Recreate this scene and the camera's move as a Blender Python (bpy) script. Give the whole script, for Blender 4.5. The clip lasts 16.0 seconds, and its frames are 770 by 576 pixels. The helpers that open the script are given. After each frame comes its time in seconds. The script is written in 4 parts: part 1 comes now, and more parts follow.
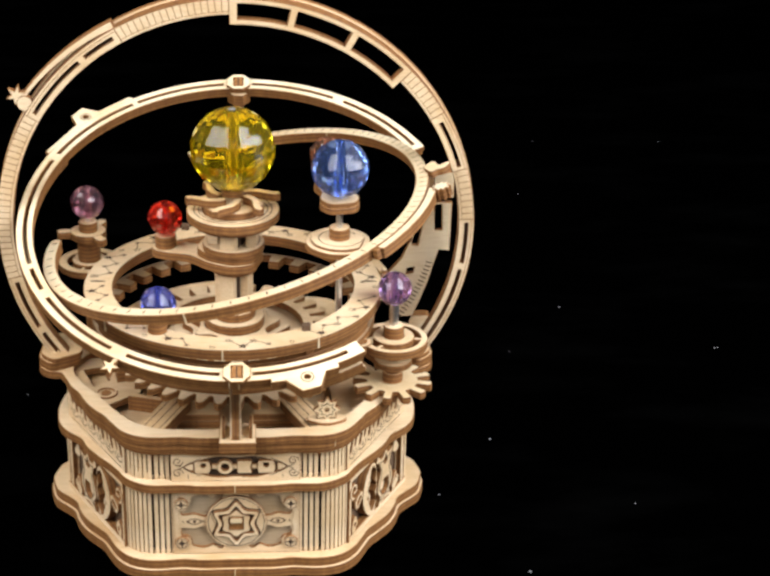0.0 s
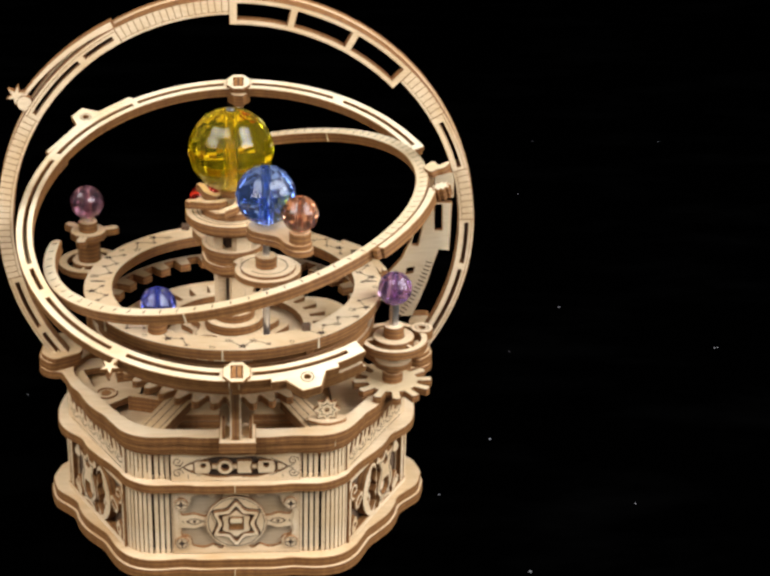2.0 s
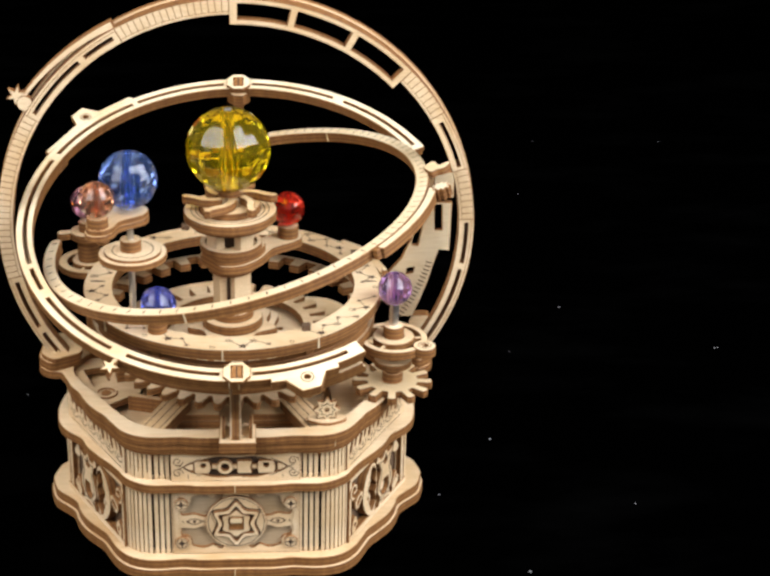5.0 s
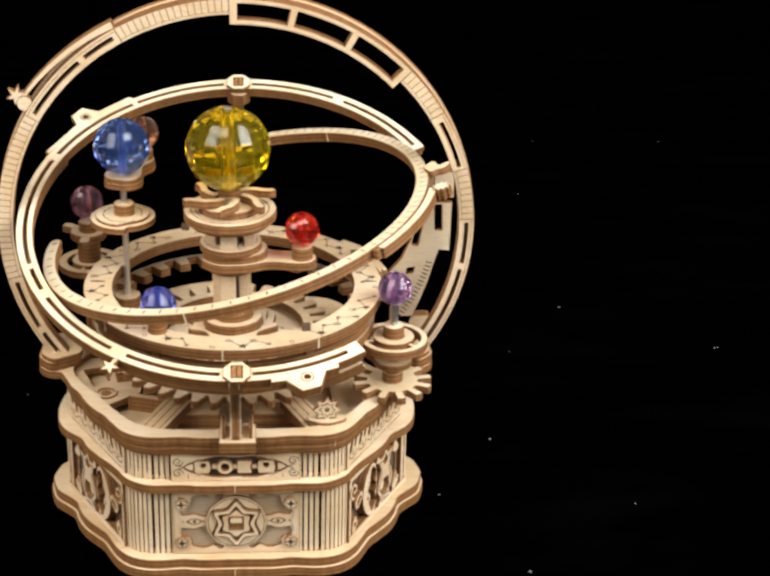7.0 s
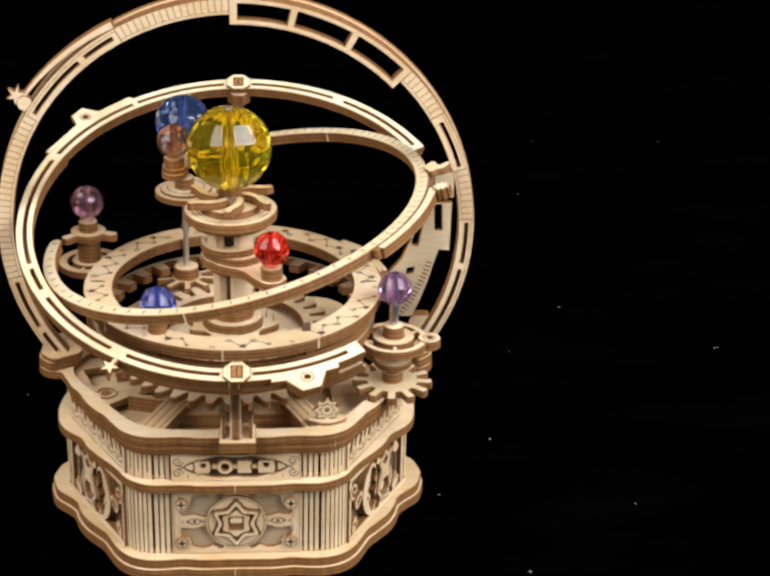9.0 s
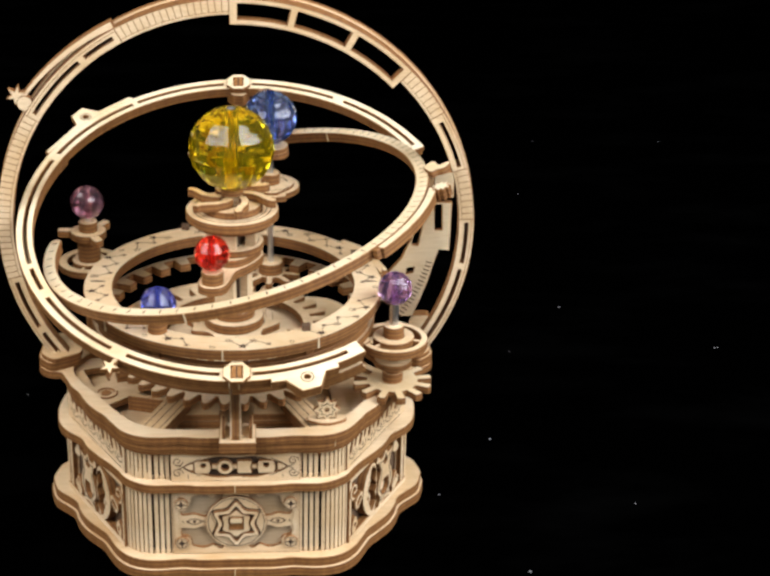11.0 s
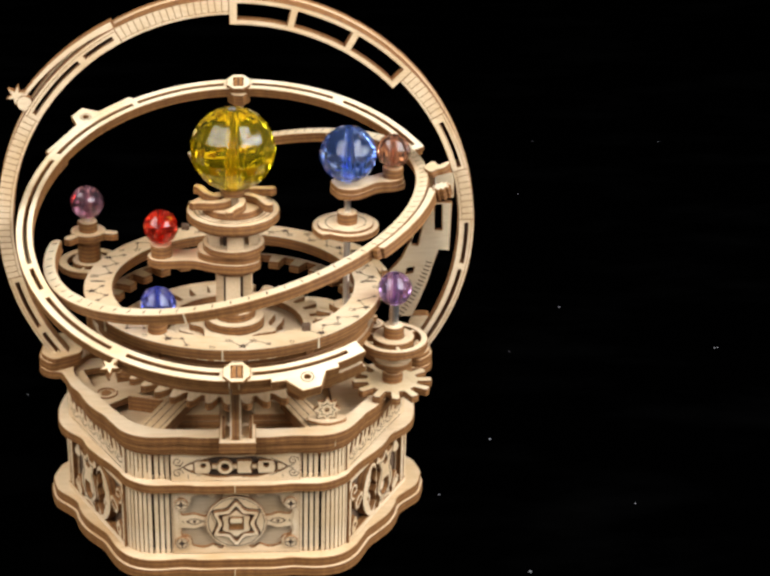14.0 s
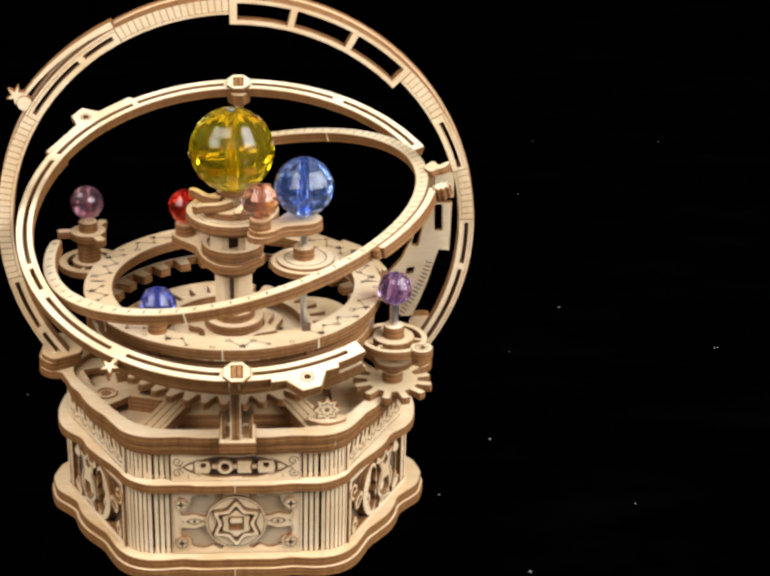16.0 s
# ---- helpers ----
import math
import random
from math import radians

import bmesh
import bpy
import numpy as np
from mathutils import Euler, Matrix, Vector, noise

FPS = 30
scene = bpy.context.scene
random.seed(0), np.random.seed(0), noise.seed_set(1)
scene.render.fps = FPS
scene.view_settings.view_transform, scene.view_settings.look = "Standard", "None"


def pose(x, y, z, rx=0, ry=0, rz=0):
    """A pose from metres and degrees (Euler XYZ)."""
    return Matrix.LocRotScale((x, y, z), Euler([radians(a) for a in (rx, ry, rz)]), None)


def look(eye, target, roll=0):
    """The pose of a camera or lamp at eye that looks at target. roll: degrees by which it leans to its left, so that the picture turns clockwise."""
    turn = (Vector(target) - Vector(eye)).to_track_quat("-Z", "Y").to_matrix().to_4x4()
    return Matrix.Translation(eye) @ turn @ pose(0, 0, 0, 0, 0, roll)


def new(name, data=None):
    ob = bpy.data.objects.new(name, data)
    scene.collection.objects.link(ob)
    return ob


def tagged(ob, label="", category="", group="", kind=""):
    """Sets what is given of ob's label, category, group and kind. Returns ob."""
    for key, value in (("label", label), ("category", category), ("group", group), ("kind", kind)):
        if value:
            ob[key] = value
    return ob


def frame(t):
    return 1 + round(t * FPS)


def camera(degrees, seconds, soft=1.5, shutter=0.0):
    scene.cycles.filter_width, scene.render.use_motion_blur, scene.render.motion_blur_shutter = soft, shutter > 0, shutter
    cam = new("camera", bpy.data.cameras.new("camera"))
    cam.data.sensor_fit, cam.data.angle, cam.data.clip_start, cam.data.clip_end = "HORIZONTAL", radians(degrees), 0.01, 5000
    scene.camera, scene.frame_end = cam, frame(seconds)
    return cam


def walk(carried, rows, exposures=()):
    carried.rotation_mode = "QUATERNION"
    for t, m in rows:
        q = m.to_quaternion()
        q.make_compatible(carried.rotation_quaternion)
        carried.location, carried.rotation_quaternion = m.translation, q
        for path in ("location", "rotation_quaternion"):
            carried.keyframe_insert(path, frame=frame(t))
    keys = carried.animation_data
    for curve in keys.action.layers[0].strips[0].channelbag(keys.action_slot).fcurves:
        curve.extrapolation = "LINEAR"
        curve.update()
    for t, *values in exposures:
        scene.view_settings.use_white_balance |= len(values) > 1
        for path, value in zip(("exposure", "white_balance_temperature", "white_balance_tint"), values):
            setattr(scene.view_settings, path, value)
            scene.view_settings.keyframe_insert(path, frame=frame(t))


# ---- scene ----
S = 0.001          # the model is laid out in millimetres
LIFT = 18.4        # height of the layout's zero above the cloth
SPIN = -24.35      # degrees a second of the central rotor
PINION = 97.4      # degrees a second of the outer pinions

# ---- camera ----
cam = camera(24.58, 16.0, soft=2.8)
EYE = (0.01049, -0.66979, 0.42094)
stand = pose(*EYE) @ Matrix(((0.997449, 0.006527, -0.071085, 0), (-0.067000, 0.429198, -0.900722, 0), (0.024630, 0.903187, 0.428540, 0), (0, 0, 0, 1)))
walk(cam, [(0.0, stand), (16.0, stand)], exposures=[(0.0, 0.14), (1.5, 0.13), (2.0, 0.0), (2.5, -0.1), (3.0, -0.11), (3.5, -0.05), (4.0, 0.05), (6.5, 0.09), (7.5, 0.06), (8.5, 0.0), (9.0, -0.03), (11.5, -0.01), (12.5, 0.01), (14.5, 0.1), (16.0, 0.13)])

# ---- light ----
world = bpy.data.worlds.new("studio")
scene.world = world
world.use_nodes = True
world.node_tree.nodes["Background"].inputs["Color"].default_value = (1.0, 0.97, 0.93, 1)
world.node_tree.nodes["Background"].inputs["Strength"].default_value = 0.062


def softbox(name, eye, target, width, height, power, colour):
    lamp = bpy.data.lights.new(name, "AREA")
    lamp.shape, lamp.size, lamp.size_y, lamp.energy, lamp.color = "RECTANGLE", width, height, power, colour
    ob = new(name, lamp)
    ob.matrix_world = look(eye, target)
    return ob


# the left and right softboxes
softbox("softbox", (-0.60, -0.47, 0.84), (0, 0, 0.1), 0.80, 1.05, 15.7, (1.0, 0.98, 0.965))
softbox("softbox", (0.74, -0.40, 0.76), (0, 0, 0.1), 0.80, 1.05, 24.8, (0.96, 0.985, 1.02))
# weak fill added from the front to lift upright faces, no known source
softbox("softbox", (0.06, -1.35, 0.75), (0, 0, 0.08), 1.3, 0.8, 1.3, (1.0, 0.99, 0.98))


# ---- materials ----
def material(name, build):
    m = bpy.data.materials.new(name)
    m.use_nodes = True
    nt = m.node_tree
    build(nt, nt.nodes["Principled BSDF"])
    return m


def mapped(nt, scale, kind="Object"):
    co, mp = nt.nodes.new("ShaderNodeTexCoord"), nt.nodes.new("ShaderNodeMapping")
    mp.inputs["Scale"].default_value = scale
    nt.links.new(co.outputs[kind], mp.inputs["Vector"])
    return mp.outputs["Vector"]


def noise_of(nt, vec, scale, detail=4, rough=0.55):
    n = nt.nodes.new("ShaderNodeTexNoise")
    n.inputs["Scale"].default_value, n.inputs["Detail"].default_value, n.inputs["Roughness"].default_value = scale, detail, rough
    nt.links.new(vec, n.inputs["Vector"])
    return n.outputs["Fac"]


def ramp_of(nt, fac, stops):
    r = nt.nodes.new("ShaderNodeValToRGB")
    while len(r.color_ramp.elements) < len(stops):
        r.color_ramp.elements.new(0.5)
    for e, (at, c) in zip(r.color_ramp.elements, stops):
        e.position, e.color = at, (*c, 1)
    nt.links.new(fac, r.inputs["Fac"])
    return r.outputs["Color"]


def mixed(nt, a, b, fac, mode="MULTIPLY"):
    m = nt.nodes.new("ShaderNodeMix")
    m.data_type, m.blend_type = "RGBA", mode
    nt.links.new(a, m.inputs["A"])
    nt.links.new(b, m.inputs["B"])
    if isinstance(fac, float):
        m.inputs["Factor"].default_value = fac
    else:
        nt.links.new(fac, m.inputs["Factor"])
    return m.outputs["Result"]


def bump_of(nt, bsdf, height, strength, distance):
    b = nt.nodes.new("ShaderNodeBump")
    b.inputs["Strength"].default_value, b.inputs["Distance"].default_value = strength, distance
    nt.links.new(height, b.inputs["Height"])
    nt.links.new(b.outputs["Normal"], bsdf.inputs["Normal"])


def ply_face(light, dark):
    def build(nt, bsdf):
        grain = noise_of(nt, mapped(nt, (40, 420, 420)), 3.0, 6)
        cloud = noise_of(nt, mapped(nt, (1, 1, 1)), 32.0, 5)
        info = nt.nodes.new("ShaderNodeObjectInfo")
        tone = ramp_of(nt, info.outputs["Random"], [(0, (0.88, 0.84, 0.78)), (1, (1, 1, 1))])
        col = ramp_of(nt, grain, [(0.25, dark), (0.6, light)])
        col = mixed(nt, col, ramp_of(nt, cloud, [(0.34, (0.84, 0.74, 0.60)), (0.6, (1, 1, 1))]), 0.9)
        nt.links.new(mixed(nt, col, tone, 1.0), bsdf.inputs["Base Color"])
        bsdf.inputs["Roughness"].default_value = 0.55
        bsdf.inputs["Specular IOR Level"].default_value = 0.35
        bump_of(nt, bsdf, grain, 0.15, 0.0002)
    return build


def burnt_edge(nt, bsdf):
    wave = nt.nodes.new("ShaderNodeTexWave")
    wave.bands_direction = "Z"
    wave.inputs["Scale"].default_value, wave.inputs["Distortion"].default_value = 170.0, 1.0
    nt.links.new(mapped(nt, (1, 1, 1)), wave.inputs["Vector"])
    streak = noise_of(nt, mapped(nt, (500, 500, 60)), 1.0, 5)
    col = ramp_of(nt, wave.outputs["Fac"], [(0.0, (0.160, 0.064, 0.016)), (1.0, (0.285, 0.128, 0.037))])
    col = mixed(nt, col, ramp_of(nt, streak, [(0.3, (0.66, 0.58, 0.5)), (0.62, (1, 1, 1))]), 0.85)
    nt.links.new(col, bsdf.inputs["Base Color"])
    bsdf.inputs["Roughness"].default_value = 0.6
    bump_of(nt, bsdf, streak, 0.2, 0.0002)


def plain(colour, rough, metal=0.0, vary=0.15, scale=300.0):
    def build(nt, bsdf):
        n = noise_of(nt, mapped(nt, (1, 1, 1)), scale, 3)
        low = tuple(c * (1 - vary) for c in colour)
        nt.links.new(ramp_of(nt, n, [(0.3, low), (0.7, colour)]), bsdf.inputs["Base Color"])
        bsdf.inputs["Roughness"].default_value, bsdf.inputs["Metallic"].default_value = rough, metal
    return build


def gem(colour, body=0.3, rough=0.03):
    """Tinted acrylic: mostly clear, with a little milky body."""
    def build(nt, bsdf):
        n = noise_of(nt, mapped(nt, (1, 1, 1)), 90.0, 2)
        low = tuple(c * 0.92 for c in colour)
        nt.links.new(ramp_of(nt, n, [(0.35, low), (0.65, colour)]), bsdf.inputs["Base Color"])
        bsdf.inputs["Transmission Weight"].default_value = 1.0 - body
        bsdf.inputs["IOR"].default_value, bsdf.inputs["Roughness"].default_value = 1.49, rough
    return build


def velvet(nt, bsdf):
    n = noise_of(nt, mapped(nt, (1, 2.5, 1)), 9.0, 5)
    nt.links.new(ramp_of(nt, n, [(0.5, (0.0001, 0.0001, 0.0001)), (0.85, (0.0009, 0.0009, 0.0009))]), bsdf.inputs["Base Color"])
    bsdf.inputs["Roughness"].default_value, bsdf.inputs["Specular IOR Level"].default_value = 1.0, 0.0


FACE = material("birch_ply_face", ply_face((0.76, 0.60, 0.405), (0.63, 0.475, 0.30)))
PALE = material("pale_ply_face", ply_face((0.78, 0.665, 0.475), (0.70, 0.575, 0.39)))
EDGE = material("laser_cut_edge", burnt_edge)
# burn of the engraving; its colour also paints shade behind the side scrollwork
BURN_AND_SHADE = material("engraved_burn", plain((0.10, 0.055, 0.028), 0.8))
# dark marks, and shade painted into gaps, recesses and cores
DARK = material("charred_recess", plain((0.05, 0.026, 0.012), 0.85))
# grey panel backing; on the ring gear it paints the disc's shade
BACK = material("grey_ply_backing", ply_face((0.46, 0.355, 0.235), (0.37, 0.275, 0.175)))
STEEL = material("steel_rod", plain((0.80, 0.80, 0.81), 0.34, 1.0, 0.1))
CLOTH = material("black_velvet", velvet)
LINT = material("white_lint", plain((0.15, 0.15, 0.16), 0.9))
YELLOW = material("yellow_crystal", gem((1.0, 0.735, 0.02), 0.055))
BLUE = material("blue_crystal", gem((0.22, 0.39, 0.95), 0.05))
NAVY = material("dark_blue_crystal", gem((0.16, 0.20, 0.72), 0.1))
RED = material("red_crystal", gem((0.95, 0.06, 0.03), 0.08))
AMBER = material("amber_crystal", gem((0.80, 0.39, 0.23), 0.06))
PINK = material("pink_crystal", gem((0.86, 0.43, 0.56), 0.045))
PURPLE = material("violet_crystal", gem((0.56, 0.33, 0.63), 0.07))
PLY = (FACE, EDGE)
WHITE_PLY = (PALE, EDGE)


# ---- shapes in the plane, in millimetres ----
def at_angle(r, a):
    return (r * math.cos(radians(a)), r * math.sin(radians(a)))


def circle(r, n=48, x=0.0, y=0.0):
    return [(x + r * math.cos(2 * math.pi * i / n), y + r * math.sin(2 * math.pi * i / n)) for i in range(n)]


def sector(r0, r1, a0, a1, step=3.0):
    n = max(2, int(abs(a1 - a0) / step) + 1)
    angles = [a0 + (a1 - a0) * i / n for i in range(n + 1)]
    return [at_angle(r1, a) for a in angles] + [at_angle(r0, a) for a in reversed(angles)]


def rect(x0, y0, x1, y1):
    return [(x0, y0), (x1, y0), (x1, y1), (x0, y1)]


def star(points, r0, r1, turn=90.0, x=0.0, y=0.0):
    out = []
    for i in range(2 * points):
        px, py = at_angle(r1 if i % 2 == 0 else r0, turn + 180.0 * i / points)
        out.append((x + px, y + py))
    return out


def gear(teeth, root, tip, top=0.42, foot=0.62, round_tip=True):
    out, pitch = [], 360.0 / teeth
    for i in range(teeth):
        a = i * pitch
        out.append(at_angle(root, a - pitch * foot / 2))
        out.append(at_angle(tip * 0.975 if round_tip else tip, a - pitch * top / 2))
        if round_tip:
            out.append(at_angle(tip, a))
        out.append(at_angle(tip * 0.975 if round_tip else tip, a + pitch * top / 2))
        out.append(at_angle(root, a + pitch * foot / 2))
    return out


def spline(points, n=6):
    """A closed smooth curve through the points."""
    out, k = [], len(points)
    for i in range(k):
        p0, p1, p2, p3 = (Vector(points[(i + j - 1) % k]) for j in range(4))
        for s in range(n):
            t = s / n
            p = 0.5 * (2 * p1 + (p2 - p0) * t + (2 * p0 - 5 * p1 + 4 * p2 - p3) * t * t + (3 * p1 - p0 - 3 * p2 + p3) * t ** 3)
            out.append((p.x, p.y))
    return out


def mirrored(quarter, back=1.0):
    """A closed outline, alike in all four quarters, from points of the right front one (front first)."""
    q = [(x, y) for x, y in quarter]
    right = q + [(x, -y * back) for x, y in reversed(q) if y != 0]
    left = [(-x, y) for x, y in reversed(right) if x != 0]
    return right + left


def mirrored_about(quarter, y0):
    """The same, with the side corners set back to y0."""
    return shifted(mirrored([(x, y - y0 if y else 0) for x, y in quarter]), 0, y0)


def filleted(points, r, n=5):
    out, k = [], len(points)
    for i in range(k):
        p, a, b = Vector(points[i]), Vector(points[i - 1]), Vector(points[(i + 1) % k])
        u, v = (a - p), (b - p)
        d = min(r, u.length * 0.45, v.length * 0.45)
        s, e = p + u.normalized() * d, p + v.normalized() * d
        for j in range(n + 1):
            t = j / n
            q = s * (1 - t) ** 2 + p * 2 * t * (1 - t) + e * t * t
            out.append((q.x, q.y))
    return out


def scaled(points, k, ky=None):
    return [(x * k, y * (ky or k)) for x, y in points]


def shifted(points, dx, dy):
    return [(x + dx, y + dy) for x, y in points]


def turned(points, a):
    c, s = math.cos(radians(a)), math.sin(radians(a))
    return [(x * c - y * s, x * s + y * c) for x, y in points]


def ribbon(points, w):
    """A strip of width w along an open line."""
    a, b = [], []
    for i, p in enumerate(points):
        q0, q1 = Vector(points[max(i - 1, 0)]), Vector(points[min(i + 1, len(points) - 1)])
        d = (q1 - q0).normalized()
        nrm = Vector((-d.y, d.x)) * w / 2
        a.append((p[0] + nrm.x, p[1] + nrm.y))
        b.append((p[0] - nrm.x, p[1] - nrm.y))
    return a + b[::-1]


def spiral(x, y, r, turns, a0, w, hand=1):
    pts = []
    n = int(16 * turns) + 2
    for i in range(n):
        t = i / (n - 1)
        px, py = at_angle(r * (1 - 0.82 * t), a0 + hand * 360 * turns * t)
        pts.append((x + px, y + py))
    return ribbon(pts, w)


# ---- solids ----
def area_of(p):
    return sum(p[i - 1][0] * p[i][1] - p[i][0] * p[i - 1][1] for i in range(len(p))) / 2


def eased(loop, d):
    """The loop moved into the material by d, for a worn, scorched edge."""
    out, k = [], len(loop)
    for i in range(k):
        p, a, b = Vector(loop[i]), Vector(loop[i - 1]), Vector(loop[(i + 1) % k])
        u, v = p - a, b - p
        if u.length < 1e-6 or v.length < 1e-6:
            out.append(loop[i])
            continue
        n1, n2 = Vector((-u.y, u.x)).normalized(), Vector((-v.y, v.x)).normalized()
        m = n1 + n2
        if m.length < 0.3:
            out.append(loop[i])
            continue
        m.normalize()
        q = p + m * d / max(0.5, m.dot(n1))
        out.append((q.x, q.y))
    return out


def plate(outline, z0, z1, holes=(), bm=None, face=0, edge=1):
    """A cut sheet from z0 to z1: its faces take one material, its cut sides another."""
    from mathutils.geometry import tessellate_polygon
    bm = bm or bmesh.new()
    loops = []
    for i, loop in enumerate((outline, *holes)):
        loop = list(loop)
        if (area_of(loop) > 0) != (i == 0):
            loop.reverse()
        loops.append(loop)
    cut = 0.22 if edge != face and z1 - z0 > 0.8 else 0.0
    tops = [eased(loop, cut) if cut else loop for loop in loops]
    low = [[bm.verts.new((x * S, y * S, z0 * S)) for x, y in loop] for loop in loops]
    high = [[bm.verts.new((x * S, y * S, z1 * S)) for x, y in loop] for loop in tops]
    rings = [low, high]
    if cut:
        rings.insert(1, [[bm.verts.new((x * S, y * S, (z1 - cut) * S)) for x, y in loop] for loop in loops])
    flat_low, flat_high = [v for l in low for v in l], [v for l in high for v in l]
    for tri in tessellate_polygon([[Vector((x, y, 0)) for x, y in loop] for loop in loops]):
        a, b, c = (flat_low[i].co for i in tri)
        tri = tri if (b - a).cross(c - a).z > 0 else tri[::-1]
        if len(set(tri)) < 3:
            continue
        for verts in ([flat_high[i] for i in tri], [flat_low[i] for i in reversed(tri)]):
            try:
                bm.faces.new(verts).material_index = face
            except ValueError:
                pass
    for below, above in zip(rings, rings[1:]):
        for l, h in zip(below, above):
            for i in range(len(l)):
                bm.faces.new((l[i - 1], l[i], h[i], h[i - 1])).material_index = edge
    return bm


def lathe(profile, n=32, bm=None):
    """A turned solid from (radius, height) points, closed on the axis."""
    bm = bm or bmesh.new()
    rows = []
    for r, z in profile:
        rows.append([bm.verts.new((*(c * S for c in at_angle(r, 360.0 * i / n)), z * S)) for i in range(n)])
    for a, b in zip(rows, rows[1:]):
        for i in range(n):
            bm.faces.new((a[i - 1], a[i], b[i], b[i - 1]))
    bm.faces.new(rows[0][::-1])
    bm.faces.new(rows[-1])
    return bm


def bead(r, bore, segments, rings):
    """A faceted ball, drilled from pole to pole."""
    bm = bmesh.new()
    top = math.asin(min(0.95, bore * 1.5 / r))
    rows = []
    for j in range(rings + 1):
        a = top + (math.pi - 2 * top) * j / rings
        rows.append([bm.verts.new((*(c * S for c in at_angle(r * math.sin(a), 360.0 * i / segments)), -r * math.cos(a) * S)) for i in range(segments)])
    for a, b in zip(rows, rows[1:]):
        for i in range(segments):
            k = (i + 1) % segments
            bm.faces.new((a[i], a[k], b[k], b[i]))
    z = r * math.cos(top) * 0.985
    inner = []
    for zz in (-z, z):
        inner.append([bm.verts.new((*(c * S for c in at_angle(bore, 360.0 * i / segments)), zz * S)) for i in range(segments)])
    for i in range(segments):
        k = (i + 1) % segments
        bm.faces.new((inner[0][k], inner[0][i], inner[1][i], inner[1][k]))
        bm.faces.new((rows[0][k], rows[0][i], inner[0][i], inner[0][k]))
        bm.faces.new((rows[-1][i], rows[-1][k], inner[1][k], inner[1][i]))
    bmesh.ops.recalc_face_normals(bm, faces=bm.faces[:])
    return bm


def link_mesh(name, bm, materials):
    me = bpy.data.meshes.new(name)
    bm.to_mesh(me)
    bm.free()
    for m in materials if isinstance(materials, tuple) else (materials,):
        me.materials.append(m)
    return new(name, me)


def part(name, bm, materials, parent, label="", m=None, kind=""):
    ob = link_mesh(name, bm, materials)
    ob.parent = parent
    if m is not None:
        ob.matrix_basis = m
    return tagged(ob, label=label, kind=kind)


def again(ob, m, parent=None):
    """The same piece once more, on the same mesh."""
    o = new(ob.name.split(".")[0], ob.data)
    o.parent, o.matrix_basis = parent or ob.parent, m
    return o


def thing(name, m, label, category, group=""):
    return tagged(place(new(name), m), label, category, group)


def place(ob, m):
    ob.matrix_basis = m
    return ob


def mm(x, y, z, rx=0, ry=0, rz=0):
    return pose(x * S, y * S, z * S, rx, ry, rz)


def spot(x, y, z, rx=0, ry=0, rz=0):
    """A pose in the layout's own heights."""
    return mm(x, y, z + LIFT, rx, ry, rz)


# ---- cloth ----
bm = bmesh.new()
bmesh.ops.create_grid(bm, x_segments=8, y_segments=8, size=2.5)
tagged(link_mesh("ground", bm, CLOTH), "black velvet cloth spread flat under the model", "cloth", kind="structure")


def lint():
    bm = bmesh.new()
    rng = random.Random(5)
    for x, y, r in ((0.1737, 0.1883, 0.00072), (0.1186, 0.0477, 0.00080), (0.2482, 0.1390, 0.00056), (0.2498, 0.1390, 0.00048), (0.1224, -0.0615, 0.00072), (-0.1022, 0.0958, 0.00048), (0.1730, 0.3508, 0.00048), (0.1957, 0.4440, 0.00040), (0.2820, 0.4438, 0.00040), (0.1766, -0.0103, 0.00048), (0.0900, -0.0005, 0.00048), (0.1395, 0.1362, 0.00032)):
        m = Matrix.Translation((x, y, 0.0003)) @ Matrix.Diagonal((r, r * rng.uniform(0.7, 1.2), r * 0.5, 1))
        bmesh.ops.create_icosphere(bm, subdivisions=1, radius=1.0, matrix=m)
    tagged(link_mesh("lint", bm, LINT), "tiny white lint specks on the black cloth", "lint", kind="stuff")


# ---- base ----
FOOT = [(0, -60.6), (14, -60.8), (22, -59.8), (31, -60.6), (38, -59.9), (44.2, -57.0), (49.0, -51.8), (52.5, -45.0), (55.0, -39.8), (59.5, -34.4), (64.2, -28.2), (67.4, -21.4), (69.0, -15.6), (72.2, -11.4), (78.2, -4.8), (80.6, 3.0), (81.0, 0)]
MIDDLE = [(0, -60.2), (14, -60.2), (22, -59.2), (35, -59.0), (43.8, -54.0), (48.3, -47.0), (52.2, -41.4), (57.4, -35), (62.2, -28), (65.3, -20.8), (71.2, -15), (75.4, -7.6), (77.0, 0)]
WALL = [(43, -54.5), (73, -0.5), (73, 6), (43, 54.5), (-43, 54.5), (-73, 6), (-73, -0.5), (-43, -54.5)]
RIM = [(0, -59.8), (14, -59.8), (22, -58.8), (35, -58.8), (44.2, -54.6), (50.0, -46.6), (53.4, -40.6), (57.0, -36.4), (62.0, -28.6), (65.0, -21.4), (68.4, -16.4), (71.4, -9.2), (74.2, -3.4), (78.6, -2.6), (82.4, 0.6), (84.0, 0)]
RIM_LOW = RIM[:12] + [(73.0, -2.0), (73.6, 0)]
MOUTH = [(0, -52.6), (27, -52.2), (39, -47.5), (46, -40.5), (51.6, -32), (58.2, -21.4), (65.0, -11), (69, 0)]


